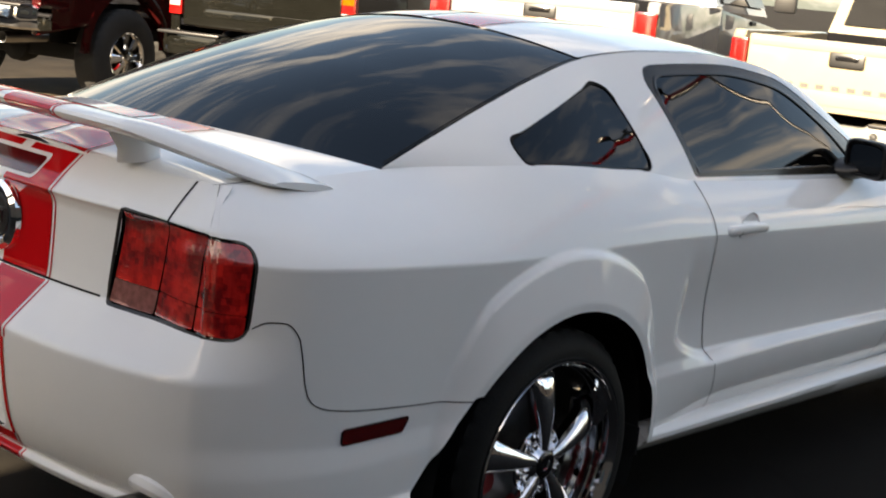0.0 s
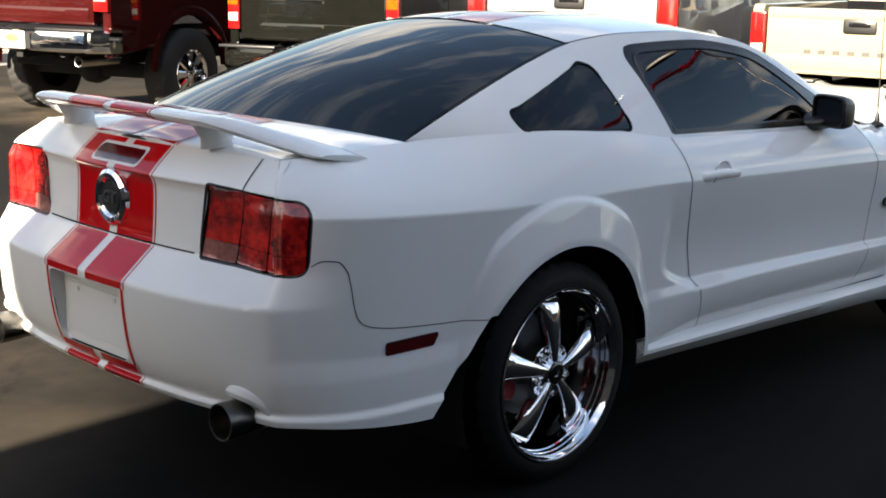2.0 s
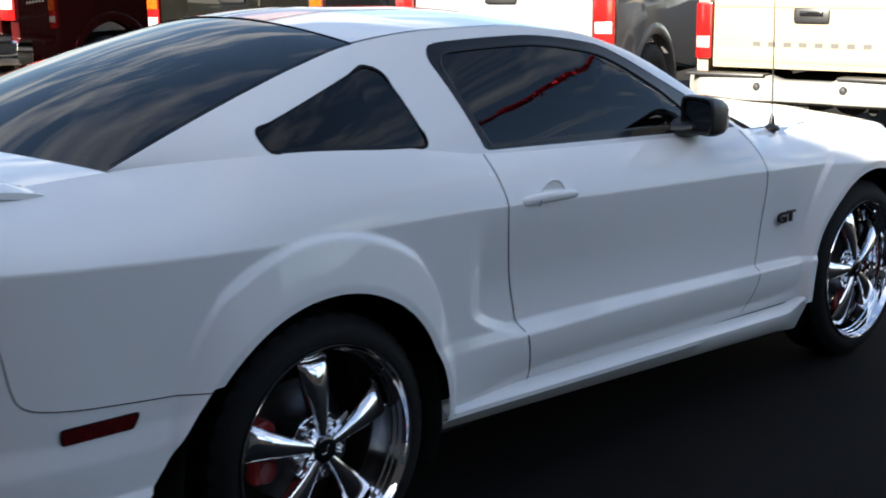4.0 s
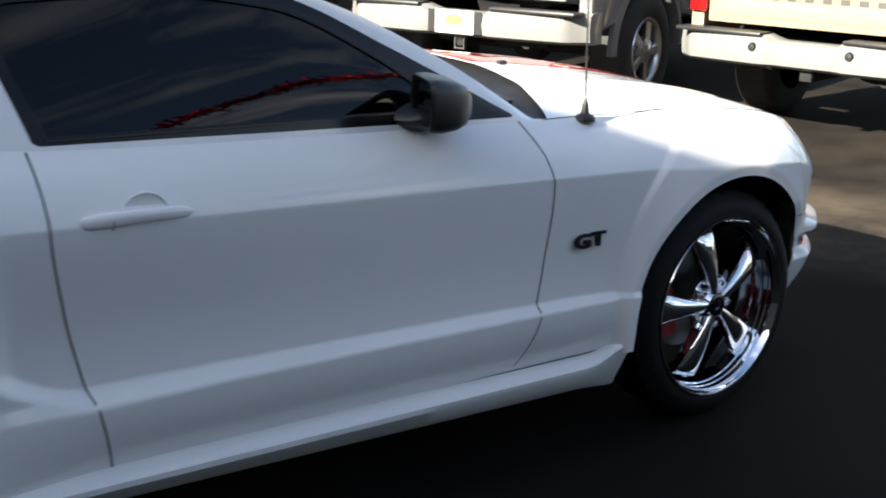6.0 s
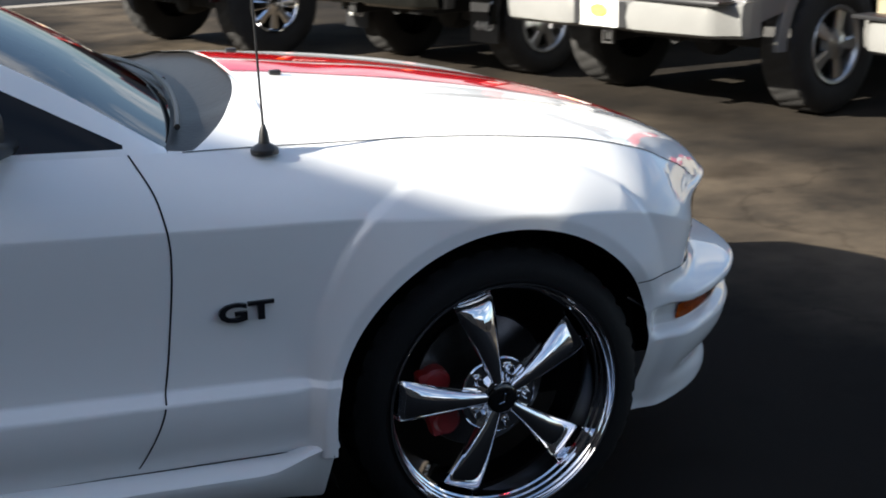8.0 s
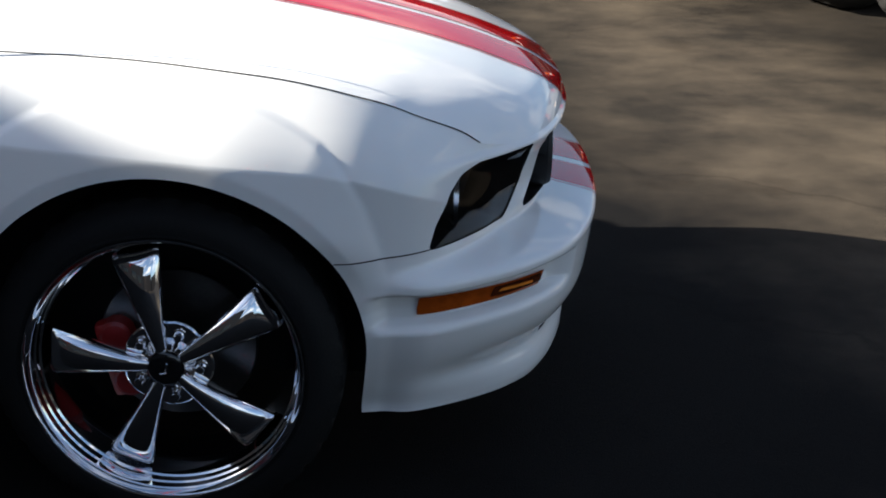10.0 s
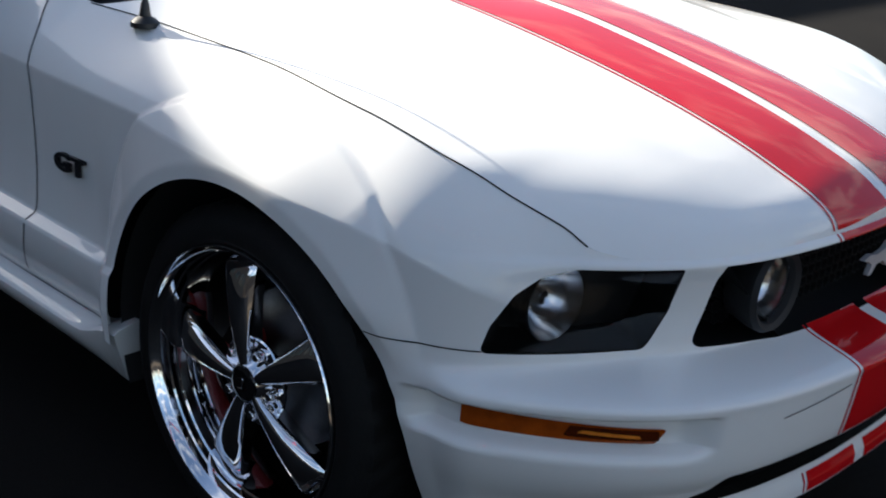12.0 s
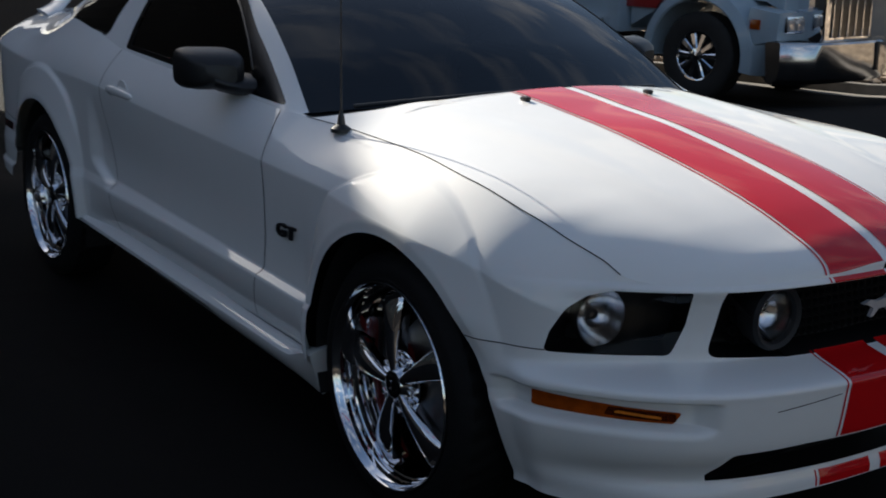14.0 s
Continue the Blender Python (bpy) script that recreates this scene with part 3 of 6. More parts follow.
for nm, sel in (("rear_bumper", _rb), ("front_bumper", _fb), ("trunk_lid_face", _tl)):
    grid_mesh(nm, WALL, PAINT, car, _keep & sel, normals=WALL_N, both=True)
DOORS = []
for mir in (False, True):
    for nm, sel in (("quarter_panel", _quarter), ("fender", _fender), ("door", _door)):
        ob = grid_mesh(nm, WALL, PAINT, car, _keep & sel, normals=WALL_N, mirror=mir)
        if nm == "door":
            DOORS.append(ob)

# upper edge of the body wall
_ts = np.linspace(0, S_END, 1200)
_T = body(_ts, Z_TOP(_ts))
_tx = np.maximum.accumulate(_T[:, 0]) + np.arange(1200) * 1e-9


def top_edge(x):
    return -np.interp(x, _tx, _T[:, 1]), np.interp(x, _tx, _T[:, 2])


# hood, cowl and deck
Z_HOOD = curve((1.9, 1.045), (2.24, 1.036), (2.58, 1.000), (2.9, 0.950), (3.15, 0.898), (3.30, 0.857), (3.40, 0.822), (3.46, 0.800), (3.50, 0.778), (3.525, 0.757), (3.54, 0.744))
Z_DECK = curve((-1.0, 1.07), (-0.91, 1.072), (-0.75, 1.098), (-0.40, 1.112))


Z_SHOULDER = curve((1.9, 0.95), (2.6, 0.934), (2.9, 0.912), (3.1, 0.873), (3.24, 0.837), (3.38, 0.797), (3.5, 0.752), (3.54, 0.744))


def hood_surface(x, y):
    ye, zr = top_edge(x)
    ze = zr + np.maximum(Z_SHOULDER(x) - zr, 0) * smooth(x, 2.9, 3.15)
    k = np.clip(np.abs(y) / np.maximum(ye, 1e-3), 0, 1)
    c = np.maximum(Z_HOOD(x) - ze, 0)
    ridge = 0.008 * smooth(1 - np.abs(np.abs(y) - 0.52 + 0.10 * (x - 2.2)) / 0.10) * (1 - smooth(x, 3.0, 3.4))
    return np.stack([x + 0 * y, y + 0 * x, ze + c * (1 - k ** (2.2 + 0.9 * smooth(x, 2.9, 3.3))) + ridge * 0.6 + 0.008 * np.clip(1 - (y / 0.24) ** 2, 0, 1) * smooth(x, 2.5, 2.8) * (1 - smooth(x, 3.40, 3.50)) - (ze - zr) * k ** 9], -1)


def hood_lip(y):
    """How far forward the hood's front edge lies at a distance from the middle."""
    k = len(_T) * 3 // 4
    return np.interp(-np.asarray(y, float), _T[k:, 1], _T[k:, 0]) - 0.0015


def deck_surface(x, y):
    ye, ze = top_edge(x)
    k = np.clip(np.abs(y) / np.maximum(ye, 1e-3), 0, 1)
    return np.stack([x + 0 * y, y + 0 * x, ze + np.maximum(Z_DECK(x) - ze, 0) * (1 - k ** 2.4)], -1)


def screen_base(y):
    return 2.290 - 0.21 * (np.abs(y) / 0.785) ** 2.6


_i0, _i1 = np.searchsorted(_tx, 2.03), 1199
_hs = np.linspace(float(_ts[_i0]), S_END, 220)
_hx = body(_hs, Z_TOP(_hs))[:, 0]
_hye = top_edge(_hx)[0]
_hyi = np.where(_hx < 2.29, 0.785 * np.clip((2.29 - _hx) / 0.21, 0, 1) ** (1 / 2.6), 0.0)
_hyi = np.minimum(_hyi, _hye)
_v = np.linspace(0, 1, 60)[None, :]
_hy = -(_hye[:, None] * (1 - _v) + _hyi[:, None] * _v)
HOOD = hood_surface(_hx[:, None] + 0 * _v, _hy)
hood = grid_mesh("hood", HOOD, PAINT, car, both=True)
_dx = np.linspace(_tx[0] + 1e-4, -0.38, 90)
_dye = top_edge(_dx)[0]
DECK = deck_surface(_dx[:, None] + 0 * _v, -_dye[:, None] * (1 - _v))
trunk = grid_mesh("trunk_lid", DECK, PAINT, car, both=True)

# roof, rails and glass
RAIL_Y = curve((-0.42, 0.645), (-0.2, 0.628), (0.0, 0.606), (0.2, 0.580), (0.415, 0.556), (0.7, 0.575), (0.95, 0.592), (1.25, 0.622), (1.44, 0.648), (1.79, 0.712), (2.03, 0.765))
RAIL_Z = curve((-0.42, 1.078), (-0.2, 1.158), (0.0, 1.222), (0.2, 1.278), (0.415, 1.324), (0.7, 1.350), (0.95, 1.352), (1.25, 1.325), (1.44, 1.277), (1.79, 1.112), (2.03, 0.960))
BULGE = curve((-0.42, -0.13), (0.415, -0.045), (0.85, 0.0), (1.28, 0.06), (2.03, 0.105))
CROWN = curve((-0.42, 0.030), (0.0, 0.060), (0.415, 0.064), (0.9, 0.052), (1.28, 0.046), (1.6, 0.034), (2.03, 0.028))


def roof_surface(x, f):
    """Over the roof, the front and the rear screen: x on the rail, f from the right rail (-1) to the left (1)."""
    k = 1 - f * f
    return np.stack([x + BULGE(x) * k, RAIL_Y(x) * f, RAIL_Z(x) + CROWN(x) * k], -1)


_f = np.linspace(-1, 1, 81)[None, :]
for nm, x0, x1, m_, k_ in (("rear_window", -0.42, 0.412, GLASS, 50), ("roof", 0.418, 1.278, PAINT, 60), ("windscreen", 1.284, 2.03, SCREEN, 50)):
    xx = np.linspace(x0, x1, k_)[:, None]
    P = roof_surface(xx + 0 * _f, _f + 0 * xx)
    if m_ is not PAINT:
        P = P - grid_normals(P) * 0.003
    grid_mesh(nm, P, m_, car)

QUARTER_GLASS = rounded([(-0.046, 1.138), (0.393, 1.270), (0.442, 1.256), (0.476, 1.054), (-0.032, 1.085)], [0.032, 0.05, 0.04, 0.030, 0.030])
_open_top = curve((0.60, 1.304), (0.70, 1.318), (1.00, 1.324), (1.32, 1.289), (1.62, 1.152), (1.955, 0.972))
_glass_top = curve((0.64, 1.278), (0.72, 1.293), (1.00, 1.299), (1.30, 1.264), (1.56, 1.140), (1.735, 1.008))
DOOR_OPENING = rounded([(0.680, 1.024), (0.618, 1.276), (0.642, 1.309)] + [(x, float(_open_top(x))) for x in np.linspace(0.68, 1.94, 30)] + [(1.955, 0.972)], [0.012, 0.04, 0.03] + [0.02] * 30 + [0.01], 4)
DOOR_GLASS = rounded([(0.708, 1.034), (0.652, 1.255), (0.674, 1.283)] + [(x, float(_glass_top(x))) for x in np.linspace(0.71, 1.72, 28)] + [(1.735, 1.008)], [0.012, 0.03, 0.03] + [0.02] * 28 + [0.01], 4)


def green_surface(x, z, out=0.0):
    """The right side of the upper body, from belt line to roof rail."""
    yb, zb = top_edge(x)
    yr, zr = RAIL_Y(x), RAIL_Z(x)
    w = np.clip((z - zb) / np.maximum(zr - zb, 0.004), 0, 1)
    y = yb + (yr - yb) * w + 0.018 * 4 * w * (1 - w) * np.clip((zr - zb) / 0.25, 0, 1)
    return np.stack([x + 0 * z, -(y + out), z + 0 * x], -1)


_gx = np.linspace(-0.418, 2.03, 250)[:, None]
_w = np.linspace(0, 1, 40)[None, :]
_gzb, _gzr = top_edge(_gx)[1], RAIL_Z(_gx)
_gz = _gzb + np.maximum(_gzr - _gzb, 0.002) * _w
_gxx = _gx + 0 * _w
_dq, _dd = outline_distance(QUARTER_GLASS), outline_distance(DOOR_OPENING)
GN = grid_normals(green_surface(_gxx, _gz))
_a, _b, _k = trimmed(_gxx, _gz, lambda u, v: np.minimum(_dq(u, v), _dd(u, v)))
for mir in (False, True):
    grid_mesh("roof_pillar", green_surface(_a, _b), PAINT, car, _k, normals=GN, mirror=mir)


def filled(outline, surf, n=60, m=30):
    """A grid over the inside of an outline, on a surface of two params."""
    (u0, v0), (u1, v1) = outline.min(0), outline.max(0)
    u, v = np.meshgrid(np.linspace(u0, u1, n), np.linspace(v0, v1, m), indexing="ij")
    N = grid_normals(surf(u, v))
    a, b, k = trimmed(u, v, outline_distance(outline), keep_outside=False)
    return surf(a, b), k, N


def band(outline, surf, w, out):
    """A flat band round an outline, from w inside to w outside it."""
    c = outline
    t = np.roll(c, -1, 0) - np.roll(c, 1, 0)
    t /= np.linalg.norm(t, axis=1, keepdims=True)
    nrm = np.stack([t[:, 1], -t[:, 0]], 1)
    rows = [surf(c[:, 0] + nrm[:, 0] * k, c[:, 1] + nrm[:, 1] * k, o) for k, o in ((-w, out), (0, out + 0.002), (w, out))]
    P = np.stack(rows, 1)
    return np.concatenate([P, P[:1]], 0)


for mir in (False, True):
    P, k, N = filled(QUARTER_GLASS, lambda a, b: green_surface(a, b, -0.004))
    grid_mesh("quarter_window", P, GLASS, car, k, normals=N, mirror=mir, label="dark tinted quarter window")
    door = DOORS[int(mir)]
    P, k, N = filled(DOOR_GLASS, lambda a, b: green_surface(a, b, -0.006), 90, 36)
    grid_mesh("door_window", P, GLASS, door, k, normals=N, mirror=mir, label="dark tinted door window")
    P, k, N = filled(DOOR_OPENING, lambda a, b: green_surface(a, b, -0.010), 120, 46)
    u, v = np.meshgrid(np.linspace(*DOOR_OPENING[:, 0][[DOOR_OPENING[:, 0].argmin(), DOOR_OPENING[:, 0].argmax()]], 140),
                       np.linspace(DOOR_OPENING[:, 1].min(), DOOR_OPENING[:, 1].max(), 50), indexing="ij")
    NN = grid_normals(green_surface(u, v))
    dg, do = outline_distance(DOOR_GLASS), outline_distance(DOOR_OPENING)
    a, b, k = trimmed(u, v, lambda p, q: np.maximum(do(p, q), -dg(p, q)), keep_outside=False)
    grid_mesh("window_frame", green_surface(a, b, -0.002), FRAMEBLACK, door, k, normals=NN, mirror=mir)
    grid_mesh("window_seal", band(DOOR_GLASS, green_surface, 0.005, -0.001), FRAMEBLACK, door, mirror=mir)
    grid_mesh("window_seal", band(QUARTER_GLASS, green_surface, 0.004, 0.000), GAP, car, mirror=mir)


def seam(name, pts, surf, width=0.0045, out=0.0012, mat=None, parent=None, both=True, mirror=False):
    """A narrow dark gap line along a path on a surface."""
    p = np.array([surf(*q) for q in pts])
    t = np.gradient(p, axis=0)
    t /= np.linalg.norm(t, axis=1, keepdims=True)
    e = 1e-3
    n = np.array([np.cross(surf(a + e, b) - surf(a, b), surf(a, b + e) - surf(a, b)) for a, b in pts])
    n /= np.linalg.norm(n, axis=1, keepdims=True)
    side = np.cross(t, n)
    c = p.mean(0)
    flip = -1 if (n * (p - (1.2, 0, 0.6)))[:, 1:].sum() < 0 else 1
    n = n * flip
    P = np.stack([p - side * width / 2 + n * out, p + side * width / 2 + n * out], 1)
    return grid_mesh(name, P, mat or GAP, parent or car, both=both, mirror=mirror, flip=bool(flip < 0))


def path(fn, a, b, n=40):
    return [fn(t) for t in np.linspace(a, b, n)]


for i, mir in enumerate((False, True)):
    seam("door_gap", path(lambda z: (float(s_x(DOOR_REAR(z))), z), 0.325, 1.016, 50), body, 0.0036, parent=car, both=False, mirror=mir)
    seam("door_gap", path(lambda z: (float(s_x(DOOR_FRONT(z))), z), 0.325, 0.962, 50), body, 0.0038, parent=car, both=False, mirror=mir)
    seam("hood_gap", path(lambda s: (s, float(Z_TOP(s)) - 0.002), float(s_x(2.06)), float(s_x(3.375)), 90), body, 0.0028, 0.0012, both=False, mirror=mir)
    seam("bumper_gap", path(lambda x: (float(s_x(x)), float(BUMPER_SEAM(x))), -0.90, -0.345, 70), body, 0.0026, both=False, mirror=mir)
    seam("bumper_gap", path(lambda x: (float(s_x(x)), 0.581), 3.045, 3.24, 20), body, 0.0028, both=False, mirror=mir)
    seam("trunk_gap", path(lambda z: (SR(0.60) - 0.03 * (1.06 - z), z), 0.975, 1.058, 16), body, 0.005, both=False, mirror=mir)
    seam("trunk_gap", path(lambda x: (x, -0.615 - 0.02 * (x + 0.8)), -0.87, -0.62, 16), deck_surface, 0.004, 0.001, both=False, mirror=mir)
    seam("roof_gap", path(lambda x: (x, -0.985), -0.40, 1.26, 60), roof_surface, 0.006, 0.0015, both=False, mirror=mir)
    seam("sill_gap", path(lambda s: (s, float(Z_LOW(s)) + 0.004), float(s_x(0.38)), float(s_x(2.31)), 40), body, 0.004, both=False, mirror=mir)
# black cowl panel between the hood's rear edge and the glass
_cy = np.linspace(-0.784, 0.784, 90)[:, None]
_ct = np.linspace(0, 1, 10)[None, :]
_g0 = roof_surface(2.03 + 0 * _cy, np.clip(_cy / 0.765, -1, 1))
_g0[..., 0] -= 0.012
_g0[..., 1:2] = _cy[..., None] if _g0.ndim > 2 else _cy
_g1 = hood_surface(screen_base(_cy) + 0.014, _cy)
_cP = _g0 * (1 - _ct[..., None]) + _g1 * _ct[..., None]
_cP[..., 2] -= 0.006 + 0.014 * np.sin(math.pi * _ct)
grid_mesh("cowl", _cP, COWL, car, flip=True, label="black cowl panel under the windscreen")
seam("trunk_gap", path(lambda s: (s, 0.788), 0.0, SR(0.40), 30), body, 0.005)

for mr in (False, True):
    seam("bumper_scuff", path(lambda t: (SF(0.41 - 0.18 * t), 0.470 + 0.022 * t), 0.0, 1.0, 14), body, 0.0022, 0.0012, both=False, mirror=mr)

# twin stripes and their thin outer lines, over nose, hood, roof, deck and tail
for a, b in ((0.020, 0.205), (0.2135, 0.2185)):
    for nm, sfn in (("hood_stripe", lambda t, y: hood_surface(2.289 + t * (hood_lip(y) - 2.289), -y)), ("deck_stripe", lambda t, y: deck_surface(-0.905 + t * 0.36, -y))):
        tt, yy = np.meshgrid(1 - np.linspace(1, 0, 150) ** 2, np.linspace(a, b, 16), indexing="ij")
        P = sfn(tt, yy)
        N = grid_normals(P)
        N = N * np.sign(N[..., 2:3])
        [grid_mesh(nm, P + N * 0.0018, STRIPE, car, mirror=mr, flip=True) for mr in (False, True)]
    xx, yy = np.meshgrid(np.linspace(0.42, 1.276, 40), np.linspace(a, b, 6), indexing="ij")
    P = roof_surface(xx, -yy / RAIL_Y(xx))
    [grid_mesh("roof_stripe", P + (0, 0, 0.0012), STRIPE, car, mirror=mr, flip=True) for mr in (False, True)]
    for nm, z0, z1, front in (("tail_stripe", 0.790, 1.060, False), ("bumper_stripe", 0.672, 0.784, False), ("bumper_stripe", 0.378, 0.442, False),
                              ("nose_stripe", 0.379, 0.5555, True), ("nose_stripe", 0.234, 0.272, True), ("nose_stripe", 0.733, 0.744, True)):
        s0, s1 = (SF(b), SF(a)) if front else (SR(a), SR(b))
        ss, zz = np.meshgrid(np.linspace(s0, s1, 8), np.linspace(z0, z1, 60), indexing="ij")
        [grid_mesh(nm, body(ss, zz, 0.0012), STRIPE, car, mirror=mr) for mr in (False, True)]
for z0, z1 in ((0.442, 0.672),):
    ss, zz = np.meshgrid(np.linspace(0.199, 0.212, 4), np.linspace(z0, z1, 24), indexing="ij")
    [grid_mesh("bumper_stripe", body(ss, zz, 0.0012), STRIPE, car, mirror=mr) for mr in (False, True)]

# ---- wheels ----
def treaded(bm, inner, tread, outer, n, depth):
    """A tyre turned about the y axis, its tread rows cut by slanting grooves."""
    rings = []
    rows = [(r, a, False) for r, a in inner] + [(r, a + e, True) for r, a in tread for e in (0.009, -0.009)] + [(r, a, False) for r, a in outer]
    for i, (r, a, cut) in enumerate(rows):
        ring = []
        for k in range(n):
            rr = r - (depth if cut and (k + i // 2) % 5 == 0 else 0)
            ring.append(bm.verts.new((rr * math.cos(2 * math.pi * k / n), a, rr * math.sin(2 * math.pi * k / n))))
        rings.append(ring)
    for p, q in zip(rings, rings[1:]):
        for k in range(n):
            bm.faces.new((p[k], p[(k + 1) % n], q[(k + 1) % n], q[k]))


def wheel(side, front):
    """One wheel about its own hub, the outer face towards -y."""
    w = thing("wheel", "", "")
    bm = bmesh.new()
    treaded(bm, [(0.262, 0.215), (0.315, 0.21), (0.338, 0.195)], [(0.3465, 0.175), (0.348, 0.140), (0.348, 0.110), (0.348, 0.080), (0.3465, 0.045)],
            [(0.338, 0.030), (0.322, 0.012), (0.300, 0.003), (0.284, 0.004), (0.274, 0.012), (0.268, 0.03)], 180, 0.007)
    part("tyre", bm, RUBBER, w)
    bm = bmesh.new()
    lathe(bm, [(0.276, 0.010), (0.2758, 0.003), (0.2735, -0.001), (0.2700, 0.000), (0.2665, 0.006), (0.2635, 0.018), (0.2605, 0.021), (0.2585, 0.034), (0.2555, 0.037), (0.2535, 0.050), (0.2500, 0.053),
               (0.2470, 0.085), (0.240, 0.10), (0.238, 0.20), (0.250, 0.215)], n=128)
    part("rim", bm, CHROME, w, "polished chrome rim with stepped lip")
    bm = bmesh.new()
    for k in range(5):
        a = math.radians(90 + 72 * k)
        m = Matrix.Rotation(-a, 4, "Y")
        secs = []
        for r, half, yf, crown in ((0.034, 0.0125, 0.030, 0.004), (0.060, 0.0165, 0.029, 0.006), (0.085, 0.0210, 0.030, 0.008), (0.110, 0.0258, 0.032, 0.010), (0.135, 0.0308, 0.035, 0.012), (0.160, 0.0356, 0.039, 0.013),
                                   (0.185, 0.0402, 0.043, 0.013), (0.205, 0.0438, 0.047, 0.011), (0.220, 0.0462, 0.050, 0.008), (0.229, 0.0470, 0.053, 0.004), (0.234, 0.0462, 0.060, 0.002), (0.238, 0.0440, 0.070, 0.0)):
            sec = []
            for j in range(15):
                q = j / 14 * 2 - 1
                sec.append(m @ Vector((r, yf - crown * (1 - q * q) + 0.006 * abs(q) ** 9, q * half)))
            sec.append(m @ Vector((r, yf + 0.016, half * 0.98)))
            sec.append(m @ Vector((r, yf + 0.045, half * 0.62)))
            sec.append(m @ Vector((r, yf + 0.045, -half * 0.62)))
            sec.append(m @ Vector((r, yf + 0.016, -half * 0.98)))
            secs.append(sec)
        loft(bm, secs)
    part("spoke", bm, CHROME, w, "five flared chrome spokes")
    bm = bmesh.new()
    lathe(bm, [(0.058, 0.085), (0.056, 0.050), (0.050, 0.044), (0.040, 0.030), (0.038, 0.026)], n=40)
    for k in range(5):
        a = math.radians(90 + 36 + 72 * k)
        fan = [(0.040, -0.42), (0.088, -0.40), (0.0905, -0.20), (0.091, 0.0), (0.0905, 0.20), (0.088, 0.40), (0.040, 0.42)]
        loft(bm, [[(r * math.cos(a + t), y, r * math.sin(a + t)) for r, t in fan] for y in (0.056, 0.052)] + [[((r - 0.003 if r > 0.05 else r) * math.cos(a + t * 0.95), 0.0495, (r - 0.003 if r > 0.05 else r) * math.sin(a + t * 0.95)) for r, t in fan]])
        lathe(bm, [(0.0001, 0.030), (0.0075, 0.030), (0.0095, 0.033), (0.0100, 0.046), (0.0135, 0.047), (0.0140, 0.051)], m=Matrix.Translation((0.066 * math.cos(a), 0, 0.066 * math.sin(a))), n=12)
    part("hub", bm, CHROME, w, "chrome hub with five lug nuts")
    bm = bmesh.new()
    lathe(bm, [(0.0001, 0.020), (0.020, 0.020), (0.030, 0.021), (0.0345, 0.024), (0.035, 0.034)], n=32)
    part("centre_cap", bm, GLOSSBLACK, w, "black centre cap")
    bm = bmesh.new()
    box(bm, (0.002, 0.0190, 0.004), (0.004, 0.002, 0.020), 0.0008, 1, Matrix.Rotation(0.4, 4, "Y"))
    box(bm, (-0.006, 0.0190, -0.008), (0.014, 0.002, 0.004), 0.0008, 1)
    part("cap_emblem", bm, CHROME, w, "small silver mark")
    bm = bmesh.new()
    lathe(bm, [(0.0001, 0.150), (0.158, 0.150), (0.160, 0.154), (0.160, 0.168), (0.0001, 0.170)], n=48)
    part("brake_disc", bm, DARKSTEEL, w)
    bm = bmesh.new()
    for z in (0.050, -0.050):
        lathe(bm, [(0.0001, 0.116), (0.026, 0.116), (0.033, 0.121), (0.036, 0.15)], m=Matrix.Translation((-0.112, 0, z)), n=20)
    box(bm, (-0.126, 0.142, 0), (0.055, 0.045, 0.165), 0.016)
    part("brake_caliper", bm, REDPAINT, w, "red painted brake caliper")
    return w


for x in (0.0, 2.715):
    for sd in (-1, 1):
        w = wheel(sd, x > 1)
        turn = Matrix.Rotation(math.pi if sd > 0 else 0, 4, "Z")
        tilt = Matrix.Rotation(radians(-1.5 if x < 1 else -13.5), 4, "Y")
        w.parent = car
        w.matrix_basis = Matrix.Translation((x, sd * 0.914, 0.349)) @ turn @ tilt

# wheel wells and underbody
for x in (0.0, 2.715):
    for sd in (-1, 1):
        bm = bmesh.new()
        m = Matrix.Translation((x, 0, 0.352))
        n = 28
        prev = None
        for k in range(n + 1):
            a = math.pi * (-0.12 + 1.24 * k / n)
            c = [(0.415 * math.cos(a), sd * (0.885 - (0.13 * float(smooth(math.cos(a), 0.55, 0.85)) if x > 1 else 0)), 0.415 * math.sin(a)), (0.43 * math.cos(a), sd * 0.55, 0.43 * math.sin(a))]
            cur = [bm.verts.new(m @ Vector(p)) for p in c]
            if prev:
                bm.faces.new((prev[0], prev[1], cur[1], cur[0]))
            prev = cur
        disc_v = [bm.verts.new(m @ Vector((0.43 * math.cos(math.pi * (-0.12 + 1.24 * k / n)), sd * 0.55, 0.43 * math.sin(math.pi * (-0.12 + 1.24 * k / n))))) for k in range(n + 1)]
        bm.faces.new(disc_v)
        part("wheel_well", bm, UNDER, car)
bm = bmesh.new()
box(bm, (1.35, 0, 0.28), (1.75, 1.62, 0.10), 0.03)
part("underbody", bm, UNDER, car)
for c_, s_ in (((-0.70, 0, 0.40), (0.55, 1.30, 0.10)), ((3.14, 0, 0.30), (0.40, 1.08, 0.10)), ((1.35, 0, 0.45), (4.3, 1.05, 0.10))):
    bm = bmesh.new()
    box(bm, c_, s_, 0.03)
    part("underbody", bm, UNDER, car)

